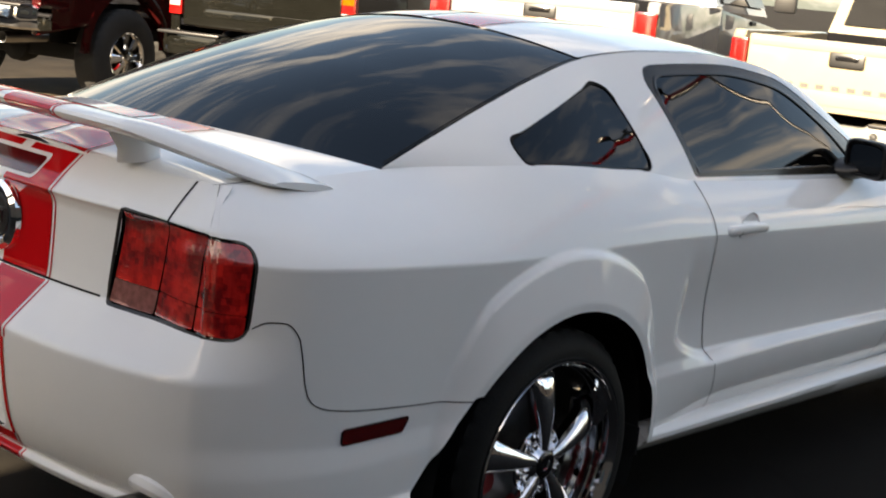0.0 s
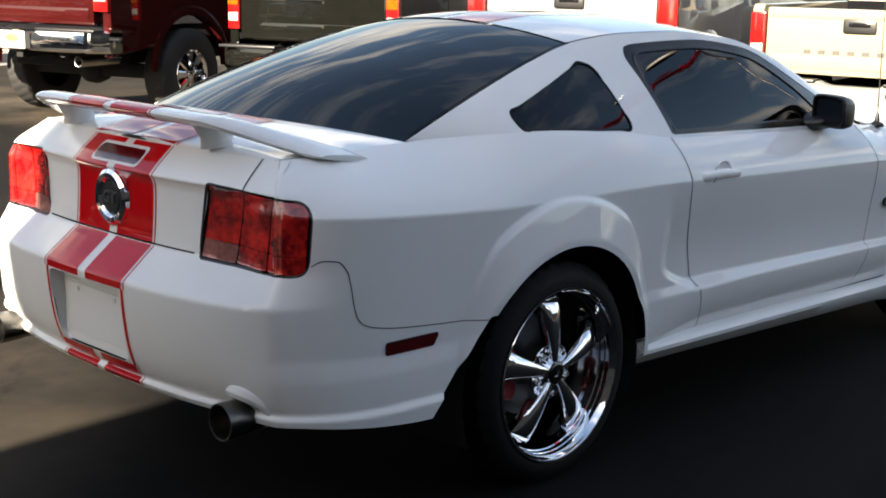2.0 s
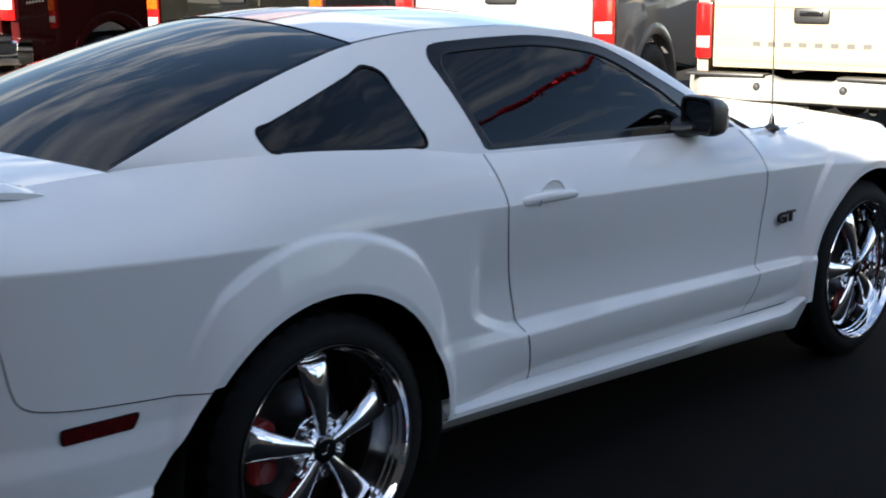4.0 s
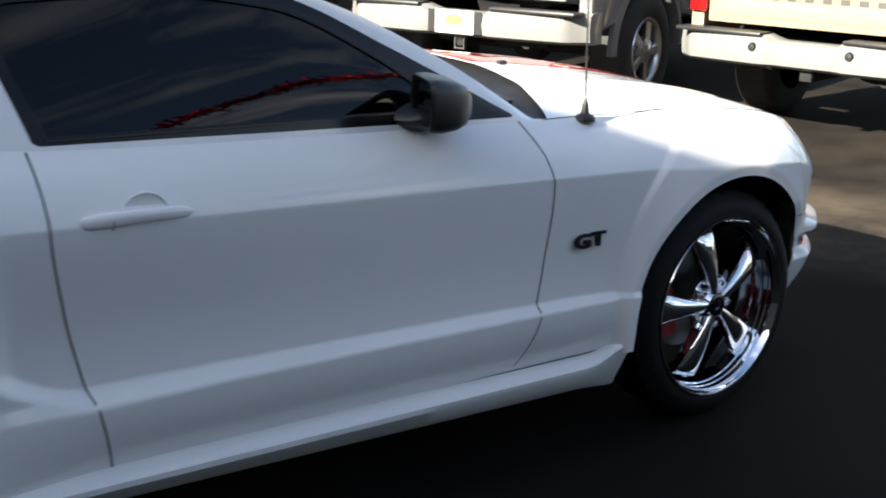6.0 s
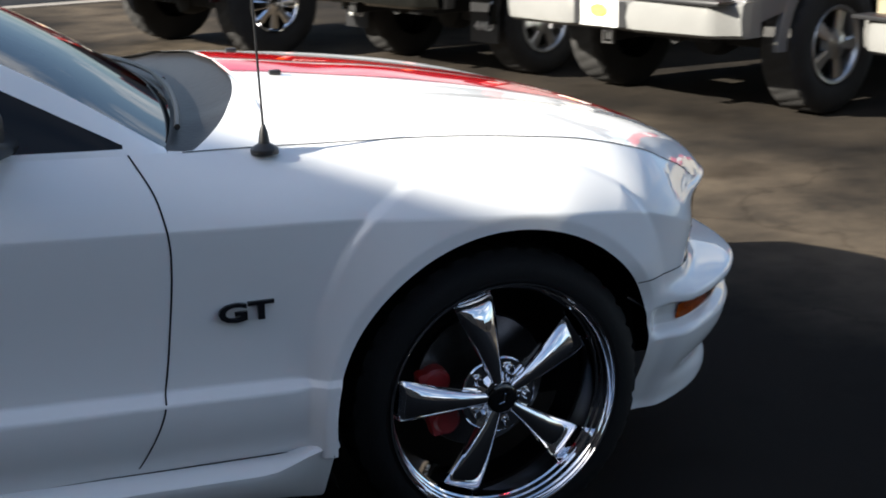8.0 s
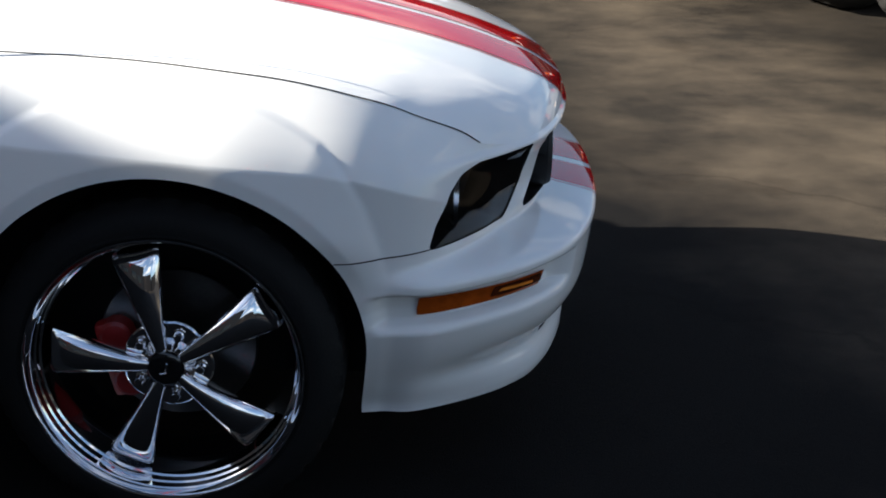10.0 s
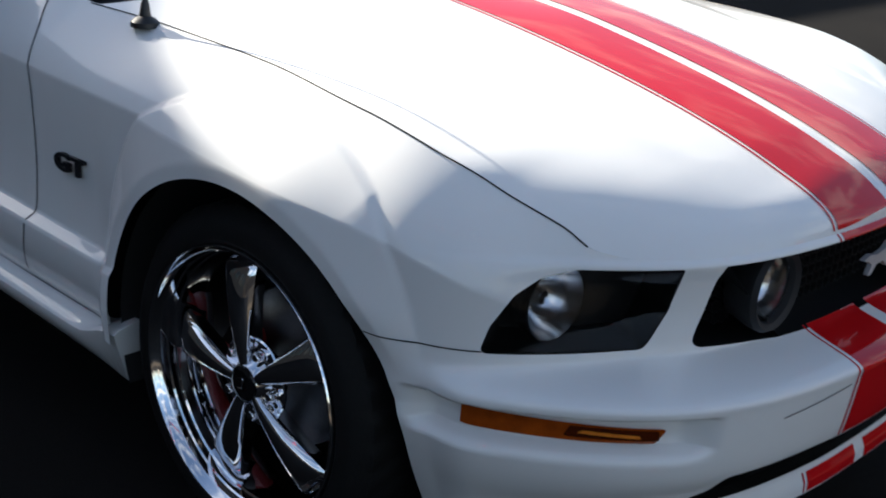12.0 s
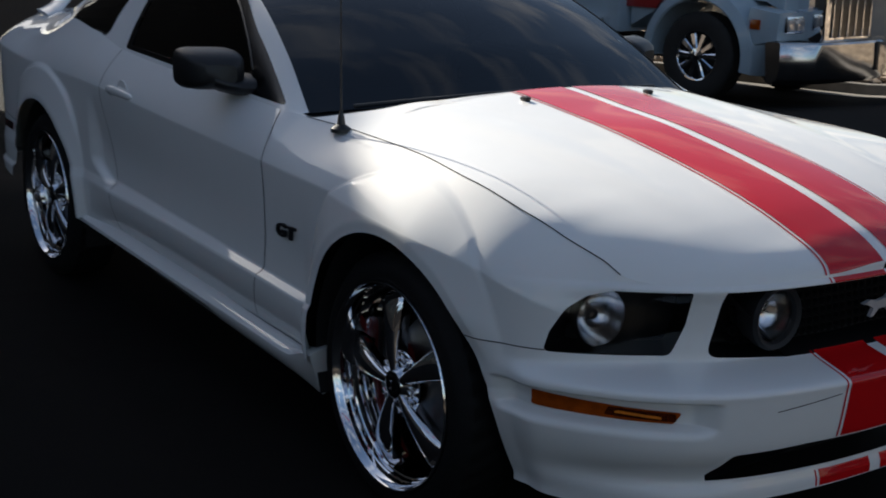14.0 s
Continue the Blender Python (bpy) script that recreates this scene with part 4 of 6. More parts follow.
# side skirts
for sd in (-1, 1):
    bm = bmesh.new()
    secs = []
    for x in np.linspace(0.412, 2.325, 56):
        k = float(smooth(x, 2.16, 2.31))
        rise = 0.034 * (2.2 - x)
        top, edge = 0.298 + 0.040 * k * k + rise, 0.279 + 0.044 * k + rise
        low = 0.202 - 0.006 * k + 0.047 * (2.2 - x)
        back = 0.030 * float(smooth(x, 2.24, 2.325))          # the front end leans back towards its foot
        secs.append([(x, sd * 0.85, top), (x, sd * 0.878, top - 0.002), (x, sd * (0.903 + 0.006 * k), edge + 0.004), (x, sd * (0.911 + 0.006 * k), edge - 0.004), (x - 0.3 * back, sd * 0.910, edge - 0.018),
                     (x - 0.9 * back, sd * 0.868, low), (x - back, sd * 0.858, low - 0.008), (x - back, sd * 0.82, low)])
    loft(bm, secs)
    part("side_skirt", bm, PAINT, car)
    # thin dark plate standing in for the shade on the skirt's rear end
    bm = bmesh.new()
    box(bm, (0.4085, sd * 0.860, 0.325), (0.006, 0.066, 0.080), 0.001, 1)
    part("skirt_end_shade", bm, UNDER, car)

# rear lamps
for mir in (False, True):
    lamp = None
    o_ = TAIL_LAMP
    P, k, N = filled(o_, lambda a, b: body(a, b, -0.014), 70, 50)
    lamp = grid_mesh("tail_lamp", P, GLOSSBLACK, car, k, normals=N, mirror=mir, label="three-bar red tail lamp in black surround")
    q4 = np.array(TAIL_CORNERS)

    def at(p, q):
        return tuple((q4[0] * (1 - p) + q4[1] * p) * (1 - q) + (q4[3] * (1 - p) + q4[2] * p) * q)
    for j in range(3):
        p0, p1 = 0.020 + 0.322 * j, 0.020 + 0.322 * j + 0.312
        for lo, hi in ((0.035, 0.270), (0.276, 0.965)):
            clear = j == 0 and lo < 0.2
            r4 = [0.005, 0.035 if j == 2 and lo < 0.2 else 0.004, 0.030 if j == 2 and lo > 0.2 else 0.004, 0.005]
            o2 = rounded([at(p0, lo), at(p1, lo), at(p1, hi), at(p0, hi)], r4)
            c0, c1 = at(p0, 0.5)[0], at(p1, 0.5)[0]
            P, k, N = filled(o2, lambda a, b: body(a, b, -0.004 + 0.004 * np.sin(np.clip((a - c0) / (c1 - c0), 0, 1) * np.pi)), 26, 26)
            grid_mesh("reverse_lens" if clear else "lens", P, PINKLENS if clear else TAILRED, lamp, k, normals=grid_normals(P), mirror=mir)
    grid_mesh("lamp_seal", band(o_, body, 0.005, -0.002), BLACK, lamp, mirror=mir)
    P, k, N = filled(SIDE_MARK, lambda a, b: body(a, b, 0.003), 24, 10)
    grid_mesh("side_marker", P, MARKRED, car, k, normals=N, mirror=mir, label="dark red side marker lamp")
    grid_mesh("side_marker_seal", band(SIDE_MARK, body, 0.0025, 0.002), GAP, car, mirror=mir)
    P, k, N = filled(FRONT_MARK, lambda a, b: body(a, b, 0.006), 40, 12)
    fm_ob = grid_mesh("front_marker", P, AMBER, car, k, normals=N, mirror=mir, label="amber turn lamp")
    s0_, s1_ = float(FRONT_MARK[:, 0].min()), float(FRONT_MARK[:, 0].max())
    # the sun's glint on the turn lamp is painted as a bright amber streak
    for nm, p0, p1, q0, q1, m_ in (("bulb_window", 0.50, 0.975, 0.16, 0.86, DARKAMBER), ("painted_glint", 0.56, 0.88, 0.42, 0.64, GLINTAMBER)):
        o2 = rounded([(s0_ + (s1_ - s0_) * p, 0.488 - 0.020 * p - (1 - q) * (0.036 - 0.008 * p) - (0.012 * (p - 0.6) if nm == "painted_glint" else 0)) for p, q in ((p0, q0), (p1, q0), (p1 - 0.01, q1), (p0 + 0.03, q1))], 0.004)
        P, k, N = filled(o2, lambda a, b: body(a, b, 0.0072 if nm == "bulb_window" else 0.0082), 24, 8)
        grid_mesh(nm, P, m_, fm_ob, k, normals=N, mirror=mir)
    # head lamp: dark housing, reflector bowl, lens
    P, k, N = filled(HEAD_LAMP, lambda a, b: body(a, b, -0.12), 60, 40)
    hl = grid_mesh("head_lamp", P, LAMPBLACK, car, k, normals=N, mirror=mir, label="headlamp with dark smoked housing and round reflector")
    grid_mesh("lamp_wall", np.stack([body(np.append(HEAD_LAMP[:, 0], HEAD_LAMP[0, 0]), np.append(HEAD_LAMP[:, 1], HEAD_LAMP[0, 1]), o) for o in (-0.001, -0.12)], 1), LAMPBLACK, hl, mirror=mir)
    P, k, N = filled(HEAD_LAMP, lambda a, b: body(a, b, -0.003), 60, 40)
    grid_mesh("lens", P, CLEAR, hl, k, normals=N, mirror=mir)
    sg = 1 if mir else -1
    c = body(float(s_x(3.331)), 0.652, -0.060)
    ax = Matrix.Translation((c[0], sg * abs(c[1]), c[2])) @ Vector((1, sg * 0.08, 0.0)).normalized().to_track_quat("Y", "Z").to_matrix().to_4x4()
    bm = bmesh.new()
    lathe(bm, [(0.0001, -0.055), (0.025, -0.050), (0.050, -0.030), (0.062, 0.000), (0.066, 0.014), (0.069, 0.014), (0.070, 0.004), (0.060, -0.03)], m=ax, n=40)
    lathe(bm, [(0.0001, -0.012), (0.012, -0.014), (0.017, -0.022), (0.017, -0.052)], m=ax, n=20)
    part("reflector", bm, REFLECTOR, hl, "chrome reflector bowl")

# grille, fog lamps and lower intake
def both_halves(fn, o, n, m):
    (u0, v0), (u1, v1) = o.min(0), o.max(0)
    u1 = min(u1, S_END)
    u, v = np.meshgrid(np.linspace(u0, u1, n), np.linspace(v0, v1, m), indexing="ij")
    N = grid_normals(fn(u, v))
    a, b, k = trimmed(u, v, outline_distance(o), keep_outside=False)
    a = np.minimum(a, S_END)
    return fn(a, b), k, N


P, k, N = both_halves(lambda a, b: body(a, b, -0.115), GRILLE, 60, 20)
grille = grid_mesh("grille", P, BLACK, car, k, normals=N, both=True, label="black honeycomb grille")
e = GRILLE[GRILLE[:, 0] < S_END]
[grid_mesh("grille_wall", np.stack([body(e[:, 0], e[:, 1], o) for o in (0.0, -0.115)], 1), BLACK, grille, mirror=mr) for mr in (False, True)]
bm = bmesh.new()
for r in range(6):
    for q in range(-17, 18):
        y = q * 0.026 + (0.013 if r % 2 else 0)
        z = 0.585 + r * 0.0255
        if abs(y) > 0.44:
            continue
        s = SF(abs(y))
        p = body(s, z, -0.060)
        c = Vector((p[0], math.copysign(abs(p[1]), y), z))
        ring = []
        for w_ in (0.0152, 0.0122):
            ring.append([bm.verts.new(c + Vector((0, w_ * math.cos(math.radians(30 + 60 * t)), w_ * 0.95 * math.sin(math.radians(30 + 60 * t))))) for t in range(6)])
        back = [bm.verts.new(v.co - Vector((0.02, 0, 0))) for v in ring[1]]
        for t in range(6):
            bm.faces.new((ring[0][t], ring[0][(t + 1) % 6], ring[1][(t + 1) % 6], ring[1][t]))
            bm.faces.new((ring[1][t], ring[1][(t + 1) % 6], back[(t + 1) % 6], back[t]))
part("honeycomb", bm, GAP, grille, flat=True)
for sg in (-1, 1):
    c = Vector((3.462, sg * 0.328, 0.655))
    ax = Matrix.Translation(c) @ Vector((1, 0, 0)).normalized().to_track_quat("Y", "Z").to_matrix().to_4x4()
    bm = bmesh.new()
    lathe(bm, [(0.066, -0.05), (0.078, -0.01), (0.080, 0.012), (0.074, 0.022), (0.064, 0.016), (0.060, 0.004)], m=ax, n=40)
    fog = part("fog_lamp", bm, LAMPBLACK, car, "round fog lamp in black ring, set in grille")
    bm = bmesh.new()
    lathe(bm, [(0.0001, -0.045), (0.025, -0.040), (0.048, -0.020), (0.061, 0.006)], m=ax, n=36)
    part("reflector", bm, REFLECTOR, fog)
    bm = bmesh.new()
    lathe(bm, [(0.0001, 0.020), (0.030, 0.017), (0.050, 0.010), (0.061, 0.004)], m=ax, n=36)
    part("lens", bm, CLEAR, fog)
# the running emblem in the grille: a plain leaping outline
em = [(-0.075, 0.012), (-0.045, 0.020), (-0.010, 0.014), (0.025, 0.020), (0.045, 0.034), (0.070, 0.030), (0.074, 0.018), (0.055, 0.014), (0.046, -0.002), (0.062, -0.022), (0.050, -0.026), (0.026, -0.008),
      (-0.006, -0.010), (-0.026, -0.030), (-0.040, -0.030), (-0.028, -0.006), (-0.050, 0.006)]
bm = bmesh.new()
f = bm.faces.new([bm.verts.new((3.500, 0.85 * y, 0.648 + 0.85 * z)) for y, z in em])
g = bmesh.ops.extrude_face_region(bm, geom=[f])
bmesh.ops.translate(bm, vec=(0.010, 0, 0), verts=[v for v in g["geom"] if isinstance(v, bmesh.types.BMVert)])
part("grille_emblem", bm, EMBLEM, grille, "silver running emblem", flat=True)

P, k, N = both_halves(lambda a, b: body(a, b, -0.09), INTAKE, 50, 12)
ink = grid_mesh("lower_intake", P, GAP, car, k, normals=N, both=True, label="black lower air intake")
e = INTAKE[INTAKE[:, 0] < S_END]
[grid_mesh("intake_wall", np.stack([body(e[:, 0], e[:, 1], o) for o in (0.0, -0.09)], 1), BLACK, ink, mirror=mr) for mr in (False, True)]

# number plate recess, blank white plate
u, v = np.meshgrid(np.linspace(0, PLATE[:, 0].max(), 30), np.linspace(PLATE[:, 1].min(), PLATE[:, 1].max(), 20), indexing="ij")
NP = grid_normals(body(u, v))
a, b, k = trimmed(u, v, outline_distance(PLATE), keep_outside=False)
a = np.maximum(a, 0)
grid_mesh("plate_recess", np.stack([np.full(a.shape, -1.050) + 0.02 * (b - 0.55), -a, b], -1), PAINT, car, k, both=True)
e = PLATE[PLATE[:, 0] > 0]
pr = body(e[:, 0], e[:, 1])
grid_mesh("plate_recess_wall", np.stack([pr, np.stack([-1.050 + 0.02 * (e[:, 1] - 0.55), -e[:, 0], e[:, 1]], -1)], 1), PAINT, car, mirror=False)
grid_mesh("plate_recess_wall", np.stack([pr, np.stack([-1.050 + 0.02 * (e[:, 1] - 0.55), -e[:, 0], e[:, 1]], -1)], 1), PAINT, car, mirror=True)
bm = bmesh.new()
box(bm, (-1.054, 0, 0.552), (0.003, 0.305, 0.152), 0.001, 1)
for y in (-0.10, 0.10):
    lathe(bm, [(0.0001, 0.006), (0.006, 0.005), (0.007, 0.0)], m=Matrix.Translation((-1.0555, y, 0.612)) @ Matrix.Rotation(math.pi / 2, 4, "Z"), n=10)
part("plate_backing", bm, PAINT, car, "blank white plate backing")

# deck emblem
for nm, prof, m_ in (("deck_emblem", [(0.0001, 0.006), (0.052, 0.007), (0.060, 0.016), (0.072, 0.018), (0.083, 0.011), (0.086, 0.0)], CHROME), ("emblem_face", [(0.0001, 0.012), (0.046, 0.012), (0.049, 0.008)], BLACK)):
    bm = bmesh.new()
    lathe(bm, prof, m=Matrix.Translation((-0.985, 0, 0.895)) @ Matrix.Rotation(math.pi / 2, 4, "Z"), n=40)
    if nm == "deck_emblem":
        emb = part(nm, bm, CHROME, car, "round chrome emblem on the tail panel")
    else:
        part(nm, bm, BLACK, emb)
letters("emblem_letters", "GT", 0.048, 0.002, Matrix.Translation((-0.999, 0, 0.895)) @ Matrix.Rotation(-math.pi / 2, 4, "Z") @ Matrix.Rotation(math.pi / 2, 4, "X"), STEEL, emb)
# third brake lamp
for nm, e_, o_, m_, lb in (("brake_light_frame", 0.007, 0.0022, PAINT, ""), ("brake_light", 0.0, 0.004, MARKRED, "high dark red brake light")):
    pill = rounded([(-0.3, 1.003 - e_), (0.120 + e_, 1.003 - e_), (0.120 + e_, 1.041 + e_), (-0.3, 1.041 + e_)], [0.004, 0.016, 0.016, 0.004])
    u, v = np.meshgrid(np.linspace(-0.3, 0.13, 90), np.linspace(0.99, 1.05, 20), indexing="ij")
    a, b, k = trimmed(u, v, outline_distance(pill), keep_outside=False)
    k = k & (a[:-1, :-1] > -0.004)
    grid_mesh(nm, body(np.maximum(a, 0), b, o_), m_, car, k, both=True, label=lb)

# fender letters
for sd in (-1, 1):
    m = Matrix.Translation((2.144, sd * 0.9005, 0.636)) @ Matrix.Rotation(0 if sd < 0 else math.pi, 4, "Z") @ Matrix.Rotation(math.pi / 2, 4, "X") @ Matrix.Diagonal((1.62, 1, 1, 1))
    letters("fender_badge", "GT", 0.053, 0.004, m, BADGE, car, "dark metal letter badge")

# rear spoiler: wing on two posts, ends turned down to the deck
bm = bmesh.new()
secs = []
for y in np.linspace(-0.680, 0.680, 61):
    k = abs(y) / 0.680
    e1 = float(smooth(k, 0.62, 1.0))
    xc = -0.925 + 0.03 * k * k + 0.215 * e1
    zc = 1.152 - 0.012 * k * k - 0.082 * e1
    ch = 0.072 + 0.022 * e1
    th = 0.021 - 0.003 * e1
    tip = 1 - 0.55 * float(smooth(k, 0.94, 1.0))
    ch, th = ch * (0.80 + 0.20 * tip), th * tip
    secs.append([(xc - ch * math.cos(t), y, zc + th * math.sin(t) + 0.010 * math.cos(t)) for t in np.linspace(0, 2 * math.pi, 16, endpoint=False)])
loft(bm, secs)
sp = part("rear_spoiler", bm, PAINT, car)
for sd in (-1, 1):
    bm = bmesh.new()
    loft(bm, [[(-0.875 + 0.055 * math.cos(t) - (0.03 if z > 1.12 else 0), sd * (0.365 + 0.018 * math.sin(t)), z) for t in np.linspace(0, 2 * math.pi, 16, endpoint=False)] for z in (1.07, 1.10, 1.145)])
    part("spoiler_post", bm, PAINT, sp)
for a, b in ((0.020, 0.205), (0.2135, 0.2185)):
    for sg in (-1, 1):
        bm = bmesh.new()
        secs = []
        for y in np.linspace(a, b, 6):
            k = y / 0.680
            xc, zc, ch, th = -0.925 + 0.03 * k * k, 1.152 - 0.012 * k * k, 0.0735, 0.0225
            secs.append([(xc - ch * math.cos(t), sg * y, zc + th * math.sin(t) + 0.010 * math.cos(t)) for t in np.linspace(0, 2 * math.pi, 16, endpoint=False)])
        loft(bm, secs)
        part("spoiler_stripe", bm, STRIPE, sp)

# exhaust tips
for sd in (-1, 1):
    bm = bmesh.new()
    lathe(bm, [(0.046, -0.30), (0.047, -0.02), (0.050, 0.0), (0.052, 0.06), (0.051, 0.067), (0.047, 0.066), (0.045, 0.055), (0.044, 0.0), (0.036, -0.20)], m=Matrix.Translation((-1.0, sd * 0.618, 0.380)) @ Matrix.Rotation(math.pi / 2, 4, "Z"), n=32)
    tip_ob = part("exhaust_tip", bm, DARKSTEEL, car, "round dark steel exhaust tip")
    bm = bmesh.new()
    disc(bm, 0.0425, -0.02, m=Matrix.Translation((-1.0, sd * 0.618, 0.380)) @ Matrix.Rotation(math.pi / 2, 4, "Z"))
    part("pipe_bore", bm, GAP, tip_ob, flat=True)
    bm = bmesh.new()
    sweep(bm, [(-1.000 + 0.045 * abs(math.cos(a)) ** 2, sd * 0.618 + 0.088 * math.cos(a), 0.374 + 0.080 * math.sin(a)) for a in np.linspace(0, math.pi, 21)], [0.006 + 0.020 * math.sin(a) for a in np.linspace(0, math.pi, 21)], 10)
    part("exhaust_surround", bm, PAINT, car)

# mirrors
def mirror_point(x, y, z, sd):
    """The housing leans: its outer end lies further back than its foot."""
    return (x + 0.42 * (0.985 - y), sd * y, z)


for sd in (-1, 1):
    bm = bmesh.new()
    secs = []
    for t, wy, wz in ((0.035, 0.068, 0.044), (0.003, 0.076, 0.052), (0.003, 0.084, 0.059), (0.012, 0.090, 0.063), (0.040, 0.092, 0.064), (0.085, 0.086, 0.058), (0.118, 0.070, 0.046), (0.138, 0.044, 0.028)):
        secs.append([mirror_point(1.528 + t, 0.893 + wy * np.sign(math.cos(a)) * abs(math.cos(a)) ** 0.42, 1.052 + wz * np.sign(math.sin(a)) * abs(math.sin(a)) ** 0.42 - 0.08 * t, sd) for a in np.linspace(0, 2 * math.pi, 28, endpoint=False)])
    loft(bm, secs)
    mirror_ob = part("wing_mirror", bm, BLACK, car, "black plastic door mirror")
    bm = bmesh.new()
    loft(bm, [[(1.655 + w_ * math.cos(a), sd * y, 0.998 + dz + h_ * math.sin(a)) for a in np.linspace(0, 2 * math.pi, 20, endpoint=False)] for y, dz, w_, h_ in ((0.765, 0.002, 0.105, 0.040), (0.80, 0.000, 0.095, 0.034), (0.84, 0.002, 0.080, 0.028), (0.88, 0.010, 0.062, 0.026), (0.91, 0.022, 0.045, 0.024))])
    part("mirror_arm", bm, BLACK, mirror_ob)
    bm = bmesh.new()
    o_ = [mirror_point(1.5405, 0.893 + 0.070 * np.sign(math.cos(a)) * abs(math.cos(a)) ** 0.5, 1.050 + 0.046 * np.sign(math.sin(a)) * abs(math.sin(a)) ** 0.5, sd) for a in np.linspace(0, 2 * math.pi, 32, endpoint=False)]
    bm.faces.new([bm.verts.new(p) for p in o_])
    part("mirror_glass", bm, MIRROR, mirror_ob, "mirror glass", flat=True)

# door handles with their cups
for i, sd in enumerate((-1, 1)):
    bm = bmesh.new()
    secs = []
    for t in np.linspace(0, 1, 22):
        r = 0.0165 * math.sqrt(max(1 - (2 * t - 1) ** 8, 0.02)) * (1 - 0.18 * t)
        x = 0.718 + 0.256 * t
        secs.append([(x, sd * (0.899 + 0.009 * math.sin(math.pi * t) + 0.62 * r * math.cos(a)), 0.880 - 0.004 * t + 0.006 * math.sin(math.pi * t) + r * math.sin(a)) for a in np.linspace(0, 2 * math.pi, 16, endpoint=False)])
    loft(bm, secs)
    hd = part("door_handle", bm, PAINT, DOORS[i])
    bm = bmesh.new()
    loft(bm, [[(0.866 + r * math.cos(a), sd * (0.8945 + o), 0.872 + 0.98 * r * math.sin(a)) for a in np.linspace(0, 2 * math.pi, 40, endpoint=False)] for r, o in ((0.059, -0.002), (0.057, 0.0012), (0.053, 0.0), (0.042, -0.012), (0.026, -0.019), (0.006, -0.021))])
    part("handle_cup", bm, PAINT, DOORS[i])
    bm = bmesh.new()
    sweep(bm, [(0.790, sd * (0.904 + 0.0112 * math.cos(a)), 0.880 + 0.0172 * math.sin(a)) for a in np.linspace(-0.5 * math.pi, 0.5 * math.pi, 9)], 0.0009, 5)
    part("lock_cover_gap", bm, GAP, hd)

# aerial and washer jets
bm = bmesh.new()
lathe(bm, [(0.030, 0.0), (0.029, 0.010), (0.022, 0.016), (0.012, 0.022), (0.009, 0.045), (0.004, 0.060)], m=Matrix.Translation((2.232, -0.772, 0.932)) @ Matrix.Rotation(math.pi / 2, 4, "X"), n=24)
part("aerial_base", bm, BLACK, car)
bm = bmesh.new()
sweep(bm, [(2.232, -0.772, 0.98), (2.222, -0.772, 1.3), (2.205, -0.772, 1.74)], [0.0028, 0.0022, 0.0016], 8)
part("aerial", bm, BLACK, car, "thin black whip aerial")
for sd in (-1, 1):
    bm = bmesh.new()
    z = float(hood_surface(2.40, sd * 0.244)[2])
    box(bm, (2.395, sd * 0.244, z + 0.006), (0.030, 0.020, 0.014), 0.005)
    part("washer_jet", bm, BLACK, car)
# wipers
for y0, y1 in ((-0.62, -0.02), (-0.05, 0.55)):
    bm = bmesh.new()
    pts = []
    for t in np.linspace(0, 1, 14):
        y = y0 + (y1 - y0) * t
        fr = y / 0.74
        p = roof_surface(2.03 - 0.012 - 0.012 * t, fr)
        pts.append(p + np.array((0.030, 0, 0.002)))
    sweep(bm, pts, 0.007, 6)
    part("wiper", bm, BLACK, car)

# cabin
bm = bmesh.new()
box(bm, (1.72, 0, 0.90), (0.55, 1.36, 0.10), 0.04)
dash = part("dashboard", bm, INTERIOR, car)
for sd in (-1, 1):
    bm = bmesh.new()
    box(bm, (0.95, sd * 0.37, 0.62), (0.52, 0.50, 0.16), 0.05)
    box(bm, (0.70, sd * 0.37, 0.88), (0.14, 0.48, 0.56), 0.05, m=None)
    box(bm, (0.66, sd * 0.37, 1.20), (0.09, 0.26, 0.16), 0.035)
    part("front_seat", bm, INTERIOR, car)
bm = bmesh.new()
box(bm, (0.05, 0, 0.85), (0.16, 1.15, 0.42), 0.05)
box(bm, (-0.35, 0, 1.02), (0.5, 1.15, 0.04), 0.015)
part("rear_seat", bm, INTERIOR, car)
bm = bmesh.new()
lathe(bm, [(0.185 + 0.014 * math.cos(a), 0.014 * math.sin(a)) for a in np.linspace(0, 2 * math.pi, 10, endpoint=False)], m=Matrix.Translation((1.38, 0.37, 0.98)) @ Matrix.Rotation(radians(-66), 4, "Y") @ Matrix.Rotation(math.pi / 2, 4, "X"), n=32, closed=True)
box(bm, (1.39, 0.37, 0.975), (0.03, 0.30, 0.05), 0.012)
part("steering_wheel", bm, INTERIOR, car)
bm = bmesh.new()
box(bm, (1.30, 0, 1.30), (0.03, 0.24, 0.06), 0.012)
part("rear_view_mirror", bm, BLACK, car)

# ---- ground, kerb, rock bed, building ----
def ground_height(x, y):
    d = 0.70 * x + 0.35 * y
    return 0.09 * smooth((d - 2.1) / 4.6) - 0.42 * smooth((-x - 1.4) / 4.0) * smooth((y - 1.0) / 5.0)


gx = np.concatenate([np.linspace(-400, -16, 14), np.linspace(-14, 24, 120), np.linspace(26, 400, 14)])
GX, GY = np.meshgrid(gx, gx, indexing="ij")
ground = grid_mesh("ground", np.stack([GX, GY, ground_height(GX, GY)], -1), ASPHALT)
tagged(ground, "worn dark stained asphalt of a car lot, dust painted paler where sunlit", "ground", kind="structure")

